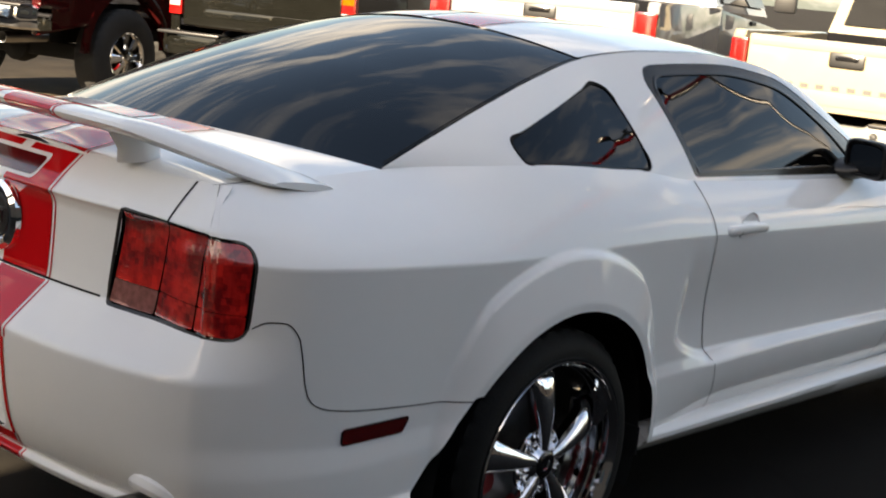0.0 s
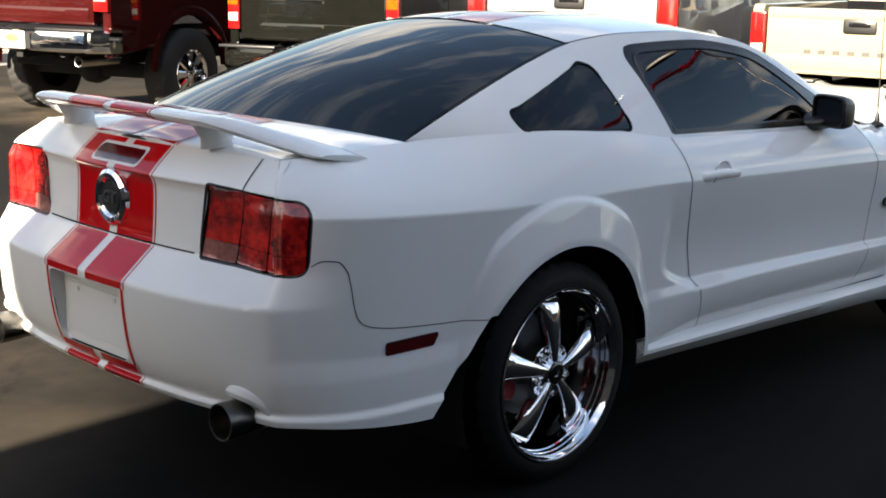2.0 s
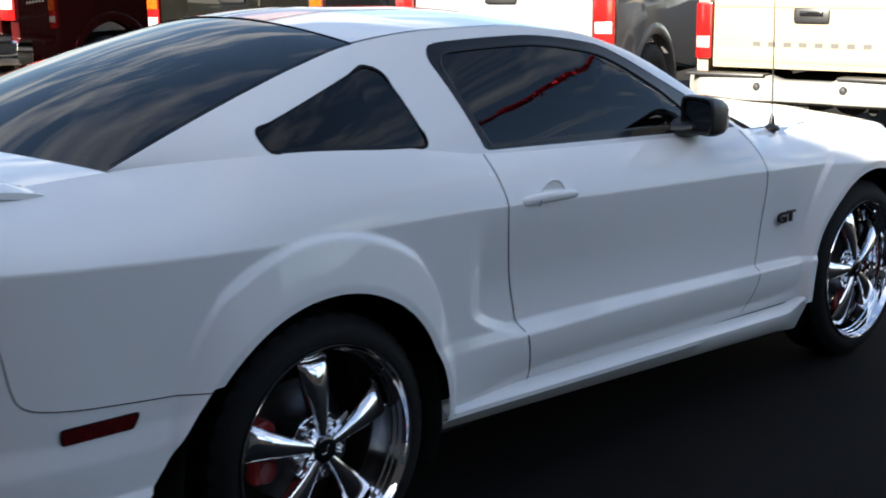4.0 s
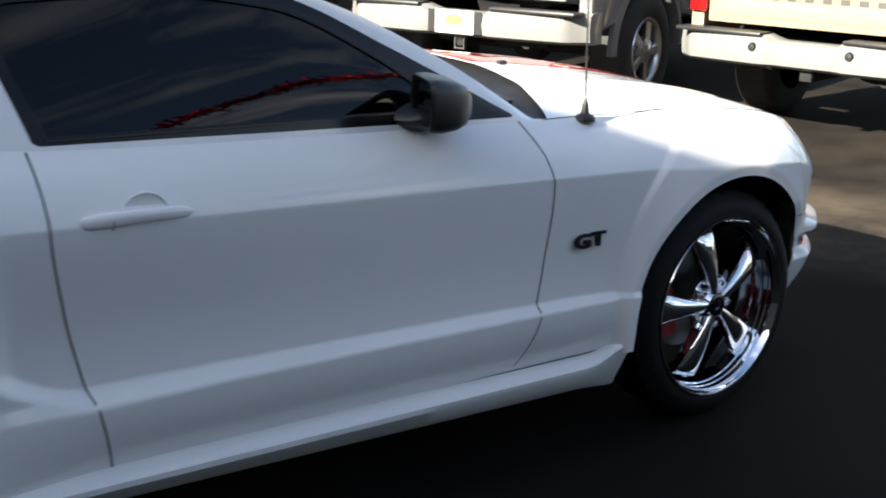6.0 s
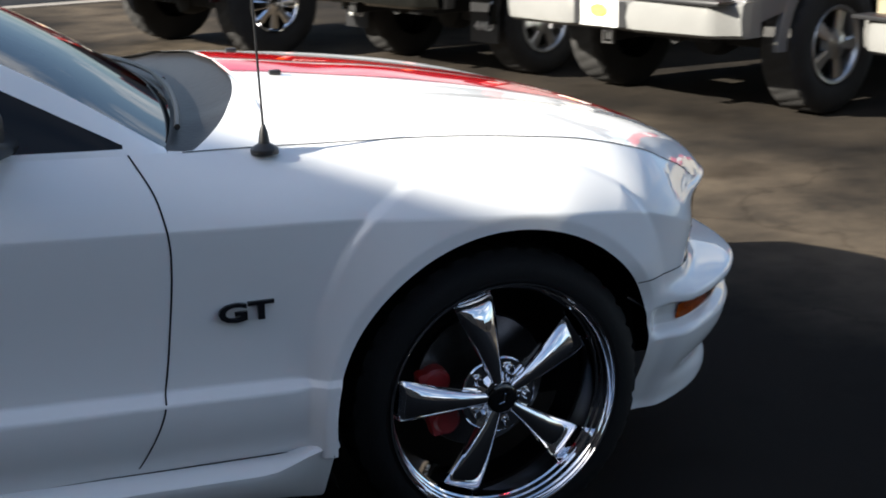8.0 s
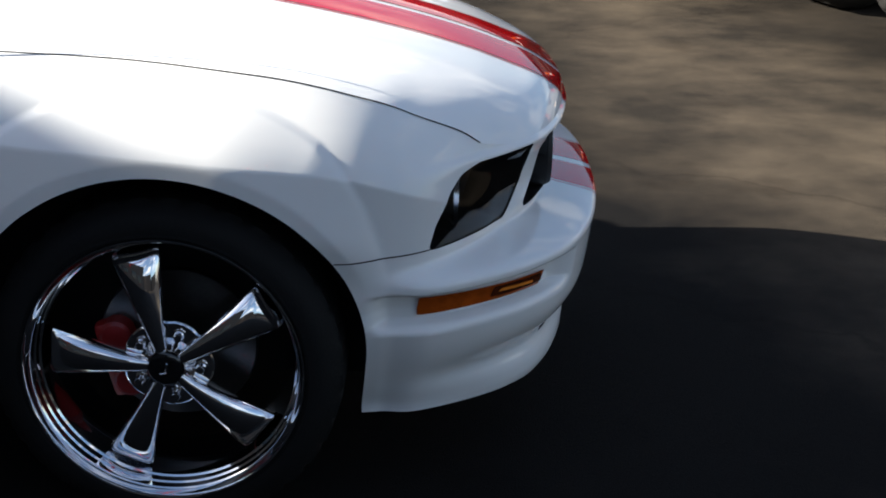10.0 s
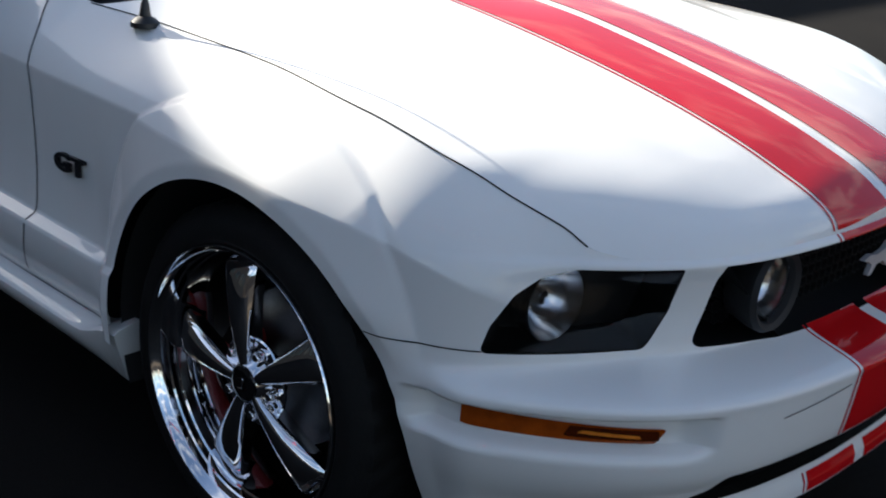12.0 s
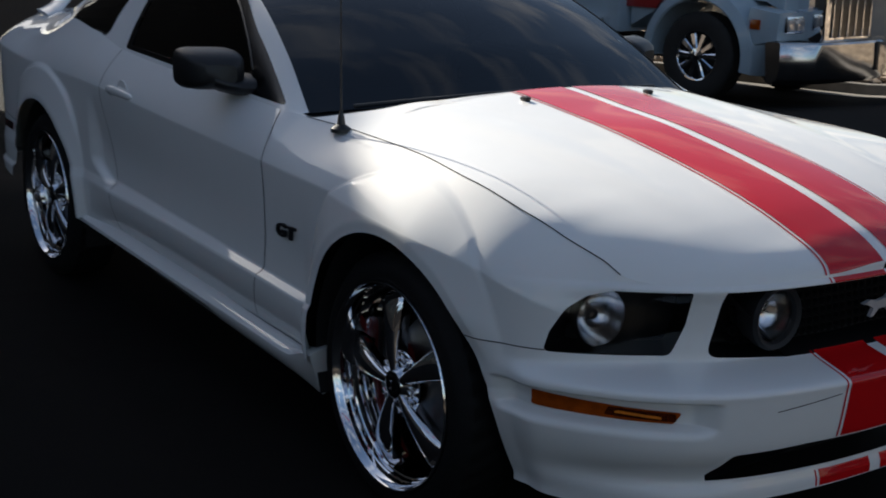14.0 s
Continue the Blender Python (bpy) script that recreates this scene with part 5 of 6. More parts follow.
CONCRETE = material("kerb_concrete", (0.22, 0.20, 0.175), 0.85, var=0.35, var_scale=5, bump=0.4, bump_scale=60)
SOIL = material("dry_soil", (0.055, 0.042, 0.030), 0.95, var=0.4, var_scale=4, bump=0.6, bump_scale=40)
ROCK = material("river_rock", (0.40, 0.32, 0.23), 0.85, var=0.5, var_scale=3, bump=0.4, bump_scale=30, var_color=(0.20, 0.15, 0.11))
BLOCK = material("block_wall", (0.34, 0.33, 0.30), 0.9, var=0.25, var_scale=3, bump=0.5, bump_scale=50)
STUCCO = material("brown_stucco", (0.085, 0.066, 0.052), 0.9, var=0.25, var_scale=2, bump=0.5, bump_scale=60)
ROOFTRIM = material("roof_trim", (0.10, 0.09, 0.08), 0.7, var=0.3)
REDFOIL = material("red_foil", (0.75, 0.02, 0.03), 0.12, metal=0.9, var=0.3, var_scale=20)
WOOD = material("pole_wood", (0.12, 0.085, 0.06), 0.85, var=0.4, var_scale=8)

KERB_M = pose(-5.2, 11.3, 0, 0, 0, 15.5)
bm = bmesh.new()
secs = []
for k in range(-28, 60):
    w = KERB_M @ Vector((k * 0.75, 0, 0))
    n_ = KERB_M.to_3x3() @ Vector((0, 1, 0))
    g = float(ground_height(w.x, w.y))
    secs.append([(w.x + n_.x * a, w.y + n_.y * a, g + b) for a, b in ((0.0, -0.06), (0.005, 0.115), (0.018, 0.136), (0.04, 0.142), (0.13, 0.142), (0.15, 0.130), (0.15, -0.06))])
loft(bm, secs)
kerb = part("kerb", bm, CONCRETE, None)
bm = bmesh.new()
secs = []
for k in range(-28, 60):
    w = KERB_M @ Vector((k * 0.75, 0, 0))
    n_ = KERB_M.to_3x3() @ Vector((0, 1, 0))
    g = [float(ground_height(w.x - n_.x * a, w.y - n_.y * a)) for a in (0.36, 0.0)]
    secs.append([(w.x - n_.x * 0.36, w.y - n_.y * 0.36, g[0] - 0.04), (w.x - n_.x * 0.36, w.y - n_.y * 0.36, g[0] + 0.006), (w.x, w.y, g[1] + 0.008), (w.x, w.y, g[1] - 0.04)])
loft(bm, secs)
tagged(part("gutter", bm, CONCRETE, None), "flat concrete gutter strip along the kerb", "gutter", kind="structure")
tagged(kerb, "pale concrete kerb along a rock bed", "kerb", kind="structure")
u, v = np.meshgrid(np.linspace(-21, 45, 80), np.linspace(0.13, 4.3, 16), indexing="ij")
P = np.stack([u, v, 0.10 + 0.24 * smooth(v, 0.2, 4.0) + 0.03 * np.sin(u * 1.7) * np.sin(v * 2.1)], -1)
R3 = np.array(KERB_M.to_3x3())
PW = P @ R3.T + np.array(KERB_M.translation)
PW[..., 2] += ground_height(PW[..., 0], PW[..., 1])
bed = tagged(grid_mesh("planting_bed", PW, SOIL), "dry brown soil bed behind the kerb", "bed", kind="structure")
rng = np.random.default_rng(4)
vs, fs = [], []
bm = bmesh.new()
bmesh.ops.create_icosphere(bm, subdivisions=1, radius=1.0)
ico_v = np.array([v.co[:] for v in bm.verts])
ico_f = [tuple(v.index for v in f.verts) for f in bm.faces]
bm.free()
for k in range(6200):
    p = np.array((rng.uniform(-14, 20), 0.17 + 2.75 * rng.random(), 0))
    r = rng.uniform(0.045, 0.11) * (1.3 if rng.random() < 0.1 else 1)
    q = ico_v * (r * rng.uniform(0.8, 1.5), r * rng.uniform(0.7, 1.1), r * rng.uniform(0.5, 0.8)) * (1 + 0.16 * rng.standard_normal((len(ico_v), 1)))
    a = rng.uniform(0, 6.28)
    q = q @ np.array(((math.cos(a), -math.sin(a), 0), (math.sin(a), math.cos(a), 0), (0, 0, 1))).T
    w = p @ R3.T + np.array(KERB_M.translation)
    w[2] = float(ground_height(w[0], w[1])) + 0.11 + 0.24 * float(smooth(p[1], 0.2, 4.0)) + r * 0.35
    fs += [tuple(i + len(vs) * 1 for i in f) for f in ico_f]
    vs += list(q + w)
rocks = raw("river_rocks", vs, fs, ROCK, smooth_all=False)
tagged(rocks, "tan and brown river rocks filling the bed", "rocks", kind="stuff")
_n = ROCK.node_tree.nodes
_geo, _mr, _mul = _n.new("ShaderNodeNewGeometry"), _n.new("ShaderNodeMapRange"), _n.new("ShaderNodeMix")
_mul.data_type, _mul.blend_type = "RGBA", "MULTIPLY"
_mul.inputs[0].default_value = 1.0
_mr.inputs[3].default_value, _mr.inputs[4].default_value = 0.45, 1.5
_src = _n["Principled BSDF"].inputs["Base Color"].links[0].from_socket
ROCK.node_tree.links.new(_geo.outputs["Random Per Island"], _mr.inputs[0])
ROCK.node_tree.links.new(_src, _mul.inputs[6])
ROCK.node_tree.links.new(_mr.outputs[0], _mul.inputs[7])
ROCK.node_tree.links.new(_mul.outputs[2], _n["Principled BSDF"].inputs["Base Color"])
bm = bmesh.new()
box(bm, (8.0, 4.3, 0.80), (64.0, 0.19, 2.2), 0.01, 1)
box(bm, (8.0, 4.3, 1.93), (64.0, 0.25, 0.07), 0.01, 1)
wall = part("boundary_wall", bm, BLOCK, None, flat=True)
wall.matrix_world = KERB_M
tagged(wall, "grey rendered boundary wall with coping behind the rock bed", "wall", kind="structure")

# the sales office, whose shade lies over the near side of the car
OFFICE_M = Matrix.Translation((-8.2, 0.11, 0)) @ Matrix.Rotation(math.atan2(-0.84, 0.55), 4, "Z")
office = thing("sales_office", "low brown stucco office with dark trim, in shade", "building", OFFICE_M)
bm = bmesh.new()
box(bm, (9.0, -3.0, 2.65), (18.0, 6.0, 5.3), 0.02, 1)
part("wall", bm, STUCCO, office, flat=True)
bm = bmesh.new()
box(bm, (9.0, -3.0, 5.51), (18.06, 6.06, 0.4), 0.03, 1)
part("roof", bm, ROOFTRIM, office, flat=True)
for x in (2.2, 5.2, 8.2, 11.2, 14.2):
    bm = bmesh.new()
    box(bm, (x, 0.02, 1.75), (1.9, 0.08, 1.7), 0.01, 1)
    wnd = part("window", bm, ROOFTRIM, office, flat=True)
    bm = bmesh.new()
    box(bm, (x, 0.062, 1.75), (1.76, 0.02, 1.56), 0.004, 1)
    part("pane", bm, GLASS, wnd, flat=True)

# an unseen plain block, added beside the office to shade the drive
shade_block = thing("drive_shade_block", "unseen brown stucco block with flat roof, added to shade the drive", "building", pose(-15.0, 5.4, -0.3))
bm = bmesh.new()
box(bm, (0, 0, 3.0), (6.0, 7.0, 6.0), 0.02, 1)
part("wall", bm, STUCCO, shade_block, flat=True)
bm = bmesh.new()
box(bm, (0, 0, 6.15), (6.2, 7.2, 0.3), 0.03, 1)
part("roof", bm, ROOFTRIM, shade_block, flat=True)

# tinsel garland from the office eave to a lamp post
bm = bmesh.new()
g_x = curve((0, -2.95), (0.35, 1.0), (1, 11.4))
g_y = curve((0, -8.5), (0.35, -4.0), (1, -4.0))
g_z = curve((0, 3.7), (0.22, 2.75), (0.35, 2.72), (0.5, 3.55), (1, 8.0))
for k in range(1700):
    t = k / 1700
    c = Vector((float(g_x(t)), float(g_y(t)), float(g_z(t)))) + Vector(rng.normal(0, 0.022, 3).tolist())
    m = Matrix.Translation(c) @ Euler(rng.uniform(0, 6.28, 3).tolist()).to_matrix().to_4x4()
    w2, h2 = 0.011, rng.uniform(0.06, 0.14)
    bm.faces.new([bm.verts.new(m @ Vector(p)) for p in ((-w2, -h2, 0), (w2, -h2, 0.01), (w2, h2, 0), (-w2, h2, -0.01))])
gl = part("tinsel_garland", bm, REDFOIL, None, flat=True)
tagged(gl, "shiny red tinsel garland strung over the lot", "garland", kind="stuff")
lamp_post = thing("lamp_post", "tall grey steel lamp post at the edge of the lot", "lamp post", pose(11.5, -4.0, 0.15))
bm = bmesh.new()
sweep(bm, [(0, 0, 0), (0, 0, 8.4)], [0.10, 0.06], 14)
part("post", bm, DARKSTEEL, lamp_post)
bm = bmesh.new()
box(bm, (0, 0, 0.25), (0.45, 0.45, 0.6), 0.03)
part("footing", bm, CONCRETE, lamp_post)
bm = bmesh.new()
box(bm, (-0.35, 0, 8.4), (0.75, 0.28, 0.14), 0.04)
part("lamp_head", bm, DARKSTEEL, lamp_post)

# low buildings across the street close the far side of the lot
bm = bmesh.new()
for x0, w_, h_ in ((-42, 30, 5.2), (-10, 26, 6.4), (18, 34, 4.6)):
    box(bm, (x0 + w_ / 2, -36, h_ / 2), (w_ - 1.2, 8, h_), 0.05, 1)
tagged(part("street_wall", bm, STUCCO, None, flat=True), "low brown stucco buildings across the street", "building", kind="structure")

# power line beyond the street
for i, x in enumerate((-24, 4, 32)):
    pole = thing("utility_pole", "tall brown wooden utility pole with cross-arm", "pole", pose(x, -24, 0, 0, 0, 6), "utility poles")
    bm = bmesh.new()
    sweep(bm, [(0, 0, 0), (0, 0, 10.5)], [0.16, 0.11], 12)
    part("post", bm, WOOD, pole)
    bm = bmesh.new()
    box(bm, (0, 0, 9.6), (0.12, 2.4, 0.14), 0.01)
    part("cross_arm", bm, WOOD, pole)
bm = bmesh.new()
for y in (-25.1, -24.4, -23.6, -22.9):
    for a, b in ((-52, -24), (-24, 4), (4, 32), (32, 60)):
        sweep(bm, [(a + (b - a) * t, y + 0.02 * a, 9.7 - 0.8 * 4 * t * (1 - t) * 0.5) for t in np.linspace(0, 1, 12)], 0.02, 5)
tagged(part("power_lines", bm, BLACK, None), "black overhead power lines", "power lines", kind="stuff")

# ---- pickup trucks in the row ----
TRUCK_TYRE = material("truck_tyre", (0.022, 0.021, 0.020), 0.75, var=0.5, var_scale=7, bump=0.3, bump_scale=120)
TRUCKLAMP = material("truck_red_lens", (0.26, 0.006, 0.006), 0.15, coat=0.6, var=0.4, var_scale=30)
PLATEWHITE = material("plate_white", (0.60, 0.60, 0.58), 0.5, var=0.06)
LOGO = material("logo_red_orange", (0.65, 0.10, 0.03), 0.5, var=0.5, var_scale=40, var_color=(0.85, 0.55, 0.08))


def truck_wheel(parent, at, r, rim_r, rim_mat, holes, width=0.25, side=-1, label=""):
    w = thing("wheel", "", "")
    w.parent = parent
    w.matrix_basis = Matrix.Translation(at) @ Matrix.Rotation(math.pi if side > 0 else 0, 4, "Z")
    bm = bmesh.new()
    w5 = width / 5
    treaded(bm, [(rim_r - 0.01, width), (r - 0.06, width), (r - 0.014, width - 0.02)], [(r, width - 0.045), (r, width * 0.66), (r, width * 0.5), (r, width * 0.34), (r, 0.045)],
            [(r - 0.014, 0.02), (r - 0.06, 0.0), (rim_r + 0.03, 0.004), (rim_r, 0.018)], 150, 0.008)
    part("tyre", bm, TRUCK_TYRE, w, flat=False)
    bm = bmesh.new()
    lathe(bm, [(rim_r + 0.004, 0.014), (rim_r, 0.004), (rim_r - 0.015, 0.008), (rim_r - 0.03, 0.03), (rim_r - 0.035, 0.12)], n=48)
    part("rim", bm, rim_mat, w)
    bm = bmesh.new()
    for k in range(holes):
        m = Matrix.Rotation(2 * math.pi * k / holes, 4, "Y")
        loft(bm, [[m @ Vector((rr, yf + dy, q)) for q, dy in ((-hw, 0.012), (-hw * 0.6, 0), (hw * 0.6, 0), (hw, 0.012), (hw * 0.8, 0.05), (-hw * 0.8, 0.05))]
                  for rr, hw, yf in ((0.03, 0.03, 0.0), (0.09, 0.030, 0.012), (rim_r - 0.03, 0.045, 0.02))])
    lathe(bm, [(0.0001, -0.006), (0.04, -0.004), (0.055, 0.006), (0.09, 0.012), (0.10, 0.06)], n=24)
    part("spoke", bm, rim_mat, w)
    bm = bmesh.new()
    lathe(bm, [(0.0001, 0.09), (rim_r - 0.02, 0.09)], n=32)
    part("brake", bm, UNDER, w)
    return w


def body_panel(bm, outline, y0, y1, bevel=0.02):
    """A slab with a rounded outline in x, z from y0 to y1."""
    a = [bm.verts.new((x, y0, z)) for x, z in outline]
    b = [bm.verts.new((x, y1, z)) for x, z in outline]
    n = len(a)
    fa, fb = bm.faces.new(a), bm.faces.new(b[::-1])
    for k in range(n):
        bm.faces.new((a[k], b[k], b[(k + 1) % n], a[(k + 1) % n]))
    es = list(set(fa.edges) | set(fb.edges))
    if bevel:
        bmesh.ops.bevel(bm, geom=es, offset=bevel, segments=2, profile=0.6, affect="EDGES")


def pickup(label, m, paint, bumper_mat, width=1.86, tyre_r=0.40, rim_r=0.235, rim_mat=None, holes=5, gate=(0.78, 1.34), lamp_w=0.16, lamp_h=(0.86, 1.26), lift=0.0, flaps=False, plate=True,
           bars=0, bars_z=1.08, bars_w=0.9, bar_mat=None, flare_mat=None, hitch=False, step_pad=True, cab=True, bumper_z=0.62, bumper_bolts=False, bed_len=1.95, cab_len=2.2, words="", bars_y=0.0, amber=False, pipe=False, ax=1.22):
    t = thing("pickup_truck", label, "pickup truck", m, "parked pickup trucks")
    h, zb = width / 2, 0.58 + lift
    g0, g1 = gate[0] + lift, gate[1] + lift
    # bed sides with wheel arch
    for sd in (-1, 1):
        ar = tyre_r + 0.10
        arch = [(ax + ar * math.cos(a), tyre_r + lift * 0.6 + 0.02 + ar * math.sin(a)) for a in np.linspace(math.pi * 0.98, 0.02 * math.pi, 16)]
        o = [(0.10, zb)] + [p for p in arch if p[1] > zb] + [(0.10 + bed_len, zb), (0.10 + bed_len, g1 + 0.02), (0.13, g1 + 0.02), (0.10, g1 - 0.02)]
        bm = bmesh.new()
        body_panel(bm, o, sd * (h - 0.10), sd * h, 0.025)
        side_ob = part("bed_side", bm, paint, t)
        bm = bmesh.new()
        secs = [[(ax + rr * math.cos(a), sd * yy, tyre_r + lift * 0.6 + 0.02 + rr * math.sin(a)) for rr, yy in ((ar - 0.01, h - 0.06), (ar - 0.012, h + 0.012), (ar + 0.02, h + 0.014), (ar + 0.06, h + 0.003), (ar + 0.06, h - 0.03))]
                for a in np.linspace(0.0, math.pi, 22)]
        loft(bm, secs)
        part("fender_flare", bm, flare_mat or paint, side_ob)
        # lamp
        bm = bmesh.new()
        z0, z1 = lamp_h[0] + lift, lamp_h[1] + lift
        yc = sd * (h - lamp_w / 2 - 0.004)
        box(bm, (0.115, yc, (z0 + z1) / 2), (0.10, lamp_w, z1 - z0), 0.018)
        lp = part("tail_lamp", bm, TRUCKLAMP, t, "red tail lamp")
        bm = bmesh.new()
        box(bm, (0.064, yc, z0 + (z1 - z0) * 0.30), (0.012, lamp_w * 0.8, (z1 - z0) * 0.2), 0.004)
        part("reverse_lens", bm, CLEARLAMP, lp)
        if amber:
            bm = bmesh.new()
            box(bm, (0.064, yc, z0 + (z1 - z0) * 0.76), (0.014, lamp_w * 0.86, (z1 - z0) * 0.36), 0.005)
            part("turn_lens", bm, AMBER, lp, "amber turn lens")
        truck_wheel(t, (ax, sd * (h + 0.005), tyre_r), tyre_r, rim_r, rim_mat or CHROME, holes, 0.27, sd)
        truck_wheel(t, (ax + 3.3, sd * (h + 0.005), tyre_r), tyre_r, rim_r, rim_mat or CHROME, holes, 0.27, sd)
        if flaps:
            bm = bmesh.new()
            box(bm, (ax - tyre_r - 0.10, sd * (h - 0.13), 0.47), (0.012, 0.30, 0.42), 0.004, 1)
            fl = part("mud_flap", bm, BLACK, t, "black mud flap with white lettering")
            mm = Matrix.Translation((ax - tyre_r - 0.108, sd * (h - 0.13), 0.375)) @ Matrix.Rotation(-math.pi / 2, 4, "Z") @ Matrix.Rotation(math.pi / 2, 4, "X")
            letters("flap_lettering", "4WD", 0.085, 0.001, mm, PLATEWHITE, fl)
    # tail gate with pressed panel and handle
    gw = width - 2 * lamp_w - 0.02
    bm = bmesh.new()
    box(bm, (0.125, 0, (g0 + g1) / 2), (0.09, gw, g1 - g0), 0.02)
    gate_ob = part("tail_gate", bm, paint, t)
    bm = bmesh.new()
    box(bm, (0.080, 0, g0 + 0.10), (0.012, gw - 0.10, 0.10), 0.006)
    box(bm, (0.080, 0, g1 - 0.05), (0.014, gw - 0.04, 0.06), 0.008)
    part("gate_pressing", bm, paint, gate_ob)
    bm = bmesh.new()
    box(bm, (0.076, 0, g1 - 0.13), (0.020, 0.26, 0.11), 0.02)
    hd = part("gate_handle", bm, BLACK, gate_ob, "black latch plate")
    bm = bmesh.new()
    box(bm, (0.062, 0, g1 - 0.115), (0.018, 0.17, 0.035), 0.008)
    part("lever", bm, GLOSSBLACK, hd)
    for k in range(bars):
        bm = bmesh.new()
        y = bars_y + bars_w / 2 - bars_w * (k + 0.5) / bars
        box(bm, (0.0785, y, bars_z + lift), (0.004, bars_w / bars * 0.5, 0.034), 0.001, 1)
        part("lettering_bar", bm, bar_mat or GLOSSBLACK, gate_ob, "plain bar of lettering", flat=True)
    if words:
        letters("gate_lettering", words, 0.10, 0.002, Matrix.Translation((0.0775, -0.60, bars_z + lift)) @ Matrix.Rotation(-math.pi / 2, 4, "Z") @ Matrix.Rotation(math.pi / 2, 4, "X") @ Matrix.Diagonal((1.3, 1, 1, 1)), bar_mat, gate_ob, "silver lettering")
    # bed floor and front
    bm = bmesh.new()
    box(bm, (0.1 + bed_len / 2, 0, 0.82 + lift), (bed_len, width - 0.2, 0.06), 0.01, 1)
    box(bm, (0.1 + bed_len, 0, (0.85 + g1) / 2 + lift * 0.5), (0.06, width - 0.18, g1 - 0.80), 0.01, 1)
    part("bed_floor", bm, GLOSSBLACK, t)
    # bumper: three facets with a dropped middle step
    bz = bumper_z + lift
    bm = bmesh.new()
    secs = []
    for y in np.linspace(-h - 0.02, h + 0.02, 41):
        k = abs(y) / h
        x = -0.10 + 0.05 * k ** 2 + 0.10 * float(smooth(k, 0.86, 1.02))
        mid = 1 - float(smooth(k, 0.22, 0.30))
        x += 0.035 * mid
        up, dn = bz + 0.10 - 0.035 * mid, bz - 0.10 + 0.0 * mid
        secs.append([(x, y, dn + 0.02), (x - 0.012, y, (up + dn) / 2), (x, y, up - 0.02), (x + 0.03, y, up), (x + 0.16, y, up), (x + 0.16, y, dn), (x + 0.03, y, dn)])
    loft(bm, secs)
    bp = part("rear_bumper", bm, bumper_mat, t, "step bumper")
    if step_pad:
        for y0, y1 in ((-h + 0.02, -0.30 * h), (0.30 * h, h - 0.02)):
            bm = bmesh.new()
            box(bm, (-0.035, (y0 + y1) / 2, bz + 0.098), (0.15, abs(y1 - y0), 0.025), 0.01)
            part("step_pad", bm, BLACK, bp, "black step pad")
    if bumper_bolts:
        for y in (-0.32, 0.32):
            bm = bmesh.new()
            lathe(bm, [(0.0001, 0.02), (0.022, 0.018), (0.03, 0.0)], m=Matrix.Translation((-0.10, y, bz + 0.02)) @ Matrix.Rotation(math.pi / 2, 4, "Z"), n=14)
            part("sensor", bm, BLACK, bp)
    if plate:
        bm = bmesh.new()
        box(bm, (-0.078, 0, bz - 0.005), (0.006, 0.43, 0.150), 0.003, 1)
        part("plate_recess", bm, BLACK, bp, "black plate surround")
        bm = bmesh.new()
        box(bm, (-0.082, 0, bz - 0.005), (0.006, 0.305, 0.155), 0.003, 1)
        pl = part("plate", bm, PLATEWHITE, bp, "white dealer plate with an orange and red mark")
        bm = bmesh.new()
        loft(bm, [[(xx, 0.075 * math.cos(a), bz + 0.01 + 0.038 * math.sin(a)) for a in np.linspace(0, 2 * math.pi, 20, endpoint=False)] for xx in (-0.086, -0.0875)])
        part("plate_mark", bm, LOGO, pl)
    bm = bmesh.new()
    box(bm, (0.25, 0, bz - 0.13), (0.5, 0.08, 0.08), 0.01)
    box(bm, (0.06, 0, bz - 0.13), (0.10, 0.085, 0.085), 0.008)
    sweep(bm, [(0.25, -0.45, bz - 0.10), (0.12, -0.48, bz - 0.11), (0.02, -0.50, bz - 0.12)], 0.035, 12)
    box(bm, (1.0, 0, 0.42 + lift * 0.5), (0.14, width - 0.35, 0.14), 0.04)
    lathe(bm, [(0.0001, -0.15), (0.13, -0.10), (0.15, 0.0), (0.13, 0.10), (0.0001, 0.15)], m=Matrix.Translation((1.0, 0, 0.42 + lift * 0.5)) @ Matrix.Rotation(math.pi / 2, 4, "Z"), n=20)
    box(bm, (2.6, 0, 0.52 + lift), (4.4, 0.9, 0.14), 0.02)
    part("undercarriage", bm, UNDER, t)
    if pipe:
        bm = bmesh.new()
        lathe(bm, [(0.046, -0.50), (0.048, 0.0), (0.047, 0.012), (0.041, 0.010), (0.040, -0.20)], m=Matrix.Translation((0.10, -0.62, bz - 0.19)) @ Matrix.Rotation(math.pi / 2, 4, "Z"), n=20)
        part("exhaust_pipe", bm, STEEL, t, "steel exhaust pipe")
    if hitch:
        bm = bmesh.new()
        for y, z, sy, sz in ((0, 0.035, 0.085, 0.012), (0, -0.035, 0.085, 0.012), (0.036, 0, 0.012, 0.085), (-0.036, 0, 0.012, 0.085)):
            box(bm, (0.0, y, bz - 0.15 + z), (0.03, sy, sz), 0.003, 1)
        part("hitch_receiver", bm, STEEL, t)
    # cab
    x0, x1 = 0.1 + bed_len + 0.03, 0.1 + bed_len + cab_len
    bm = bmesh.new()
    body_panel(bm, [(x0, zb), (x1 + 1.35, zb), (x1 + 1.35, 1.12 + lift), (x1 + 0.1, 1.20 + lift), (x0, g1 + 0.0)], -h + 0.01, h - 0.01, 0.04)
    cab_ob = part("cab_body", bm, paint, t)
    bm = bmesh.new()
    zr = 1.86 + lift
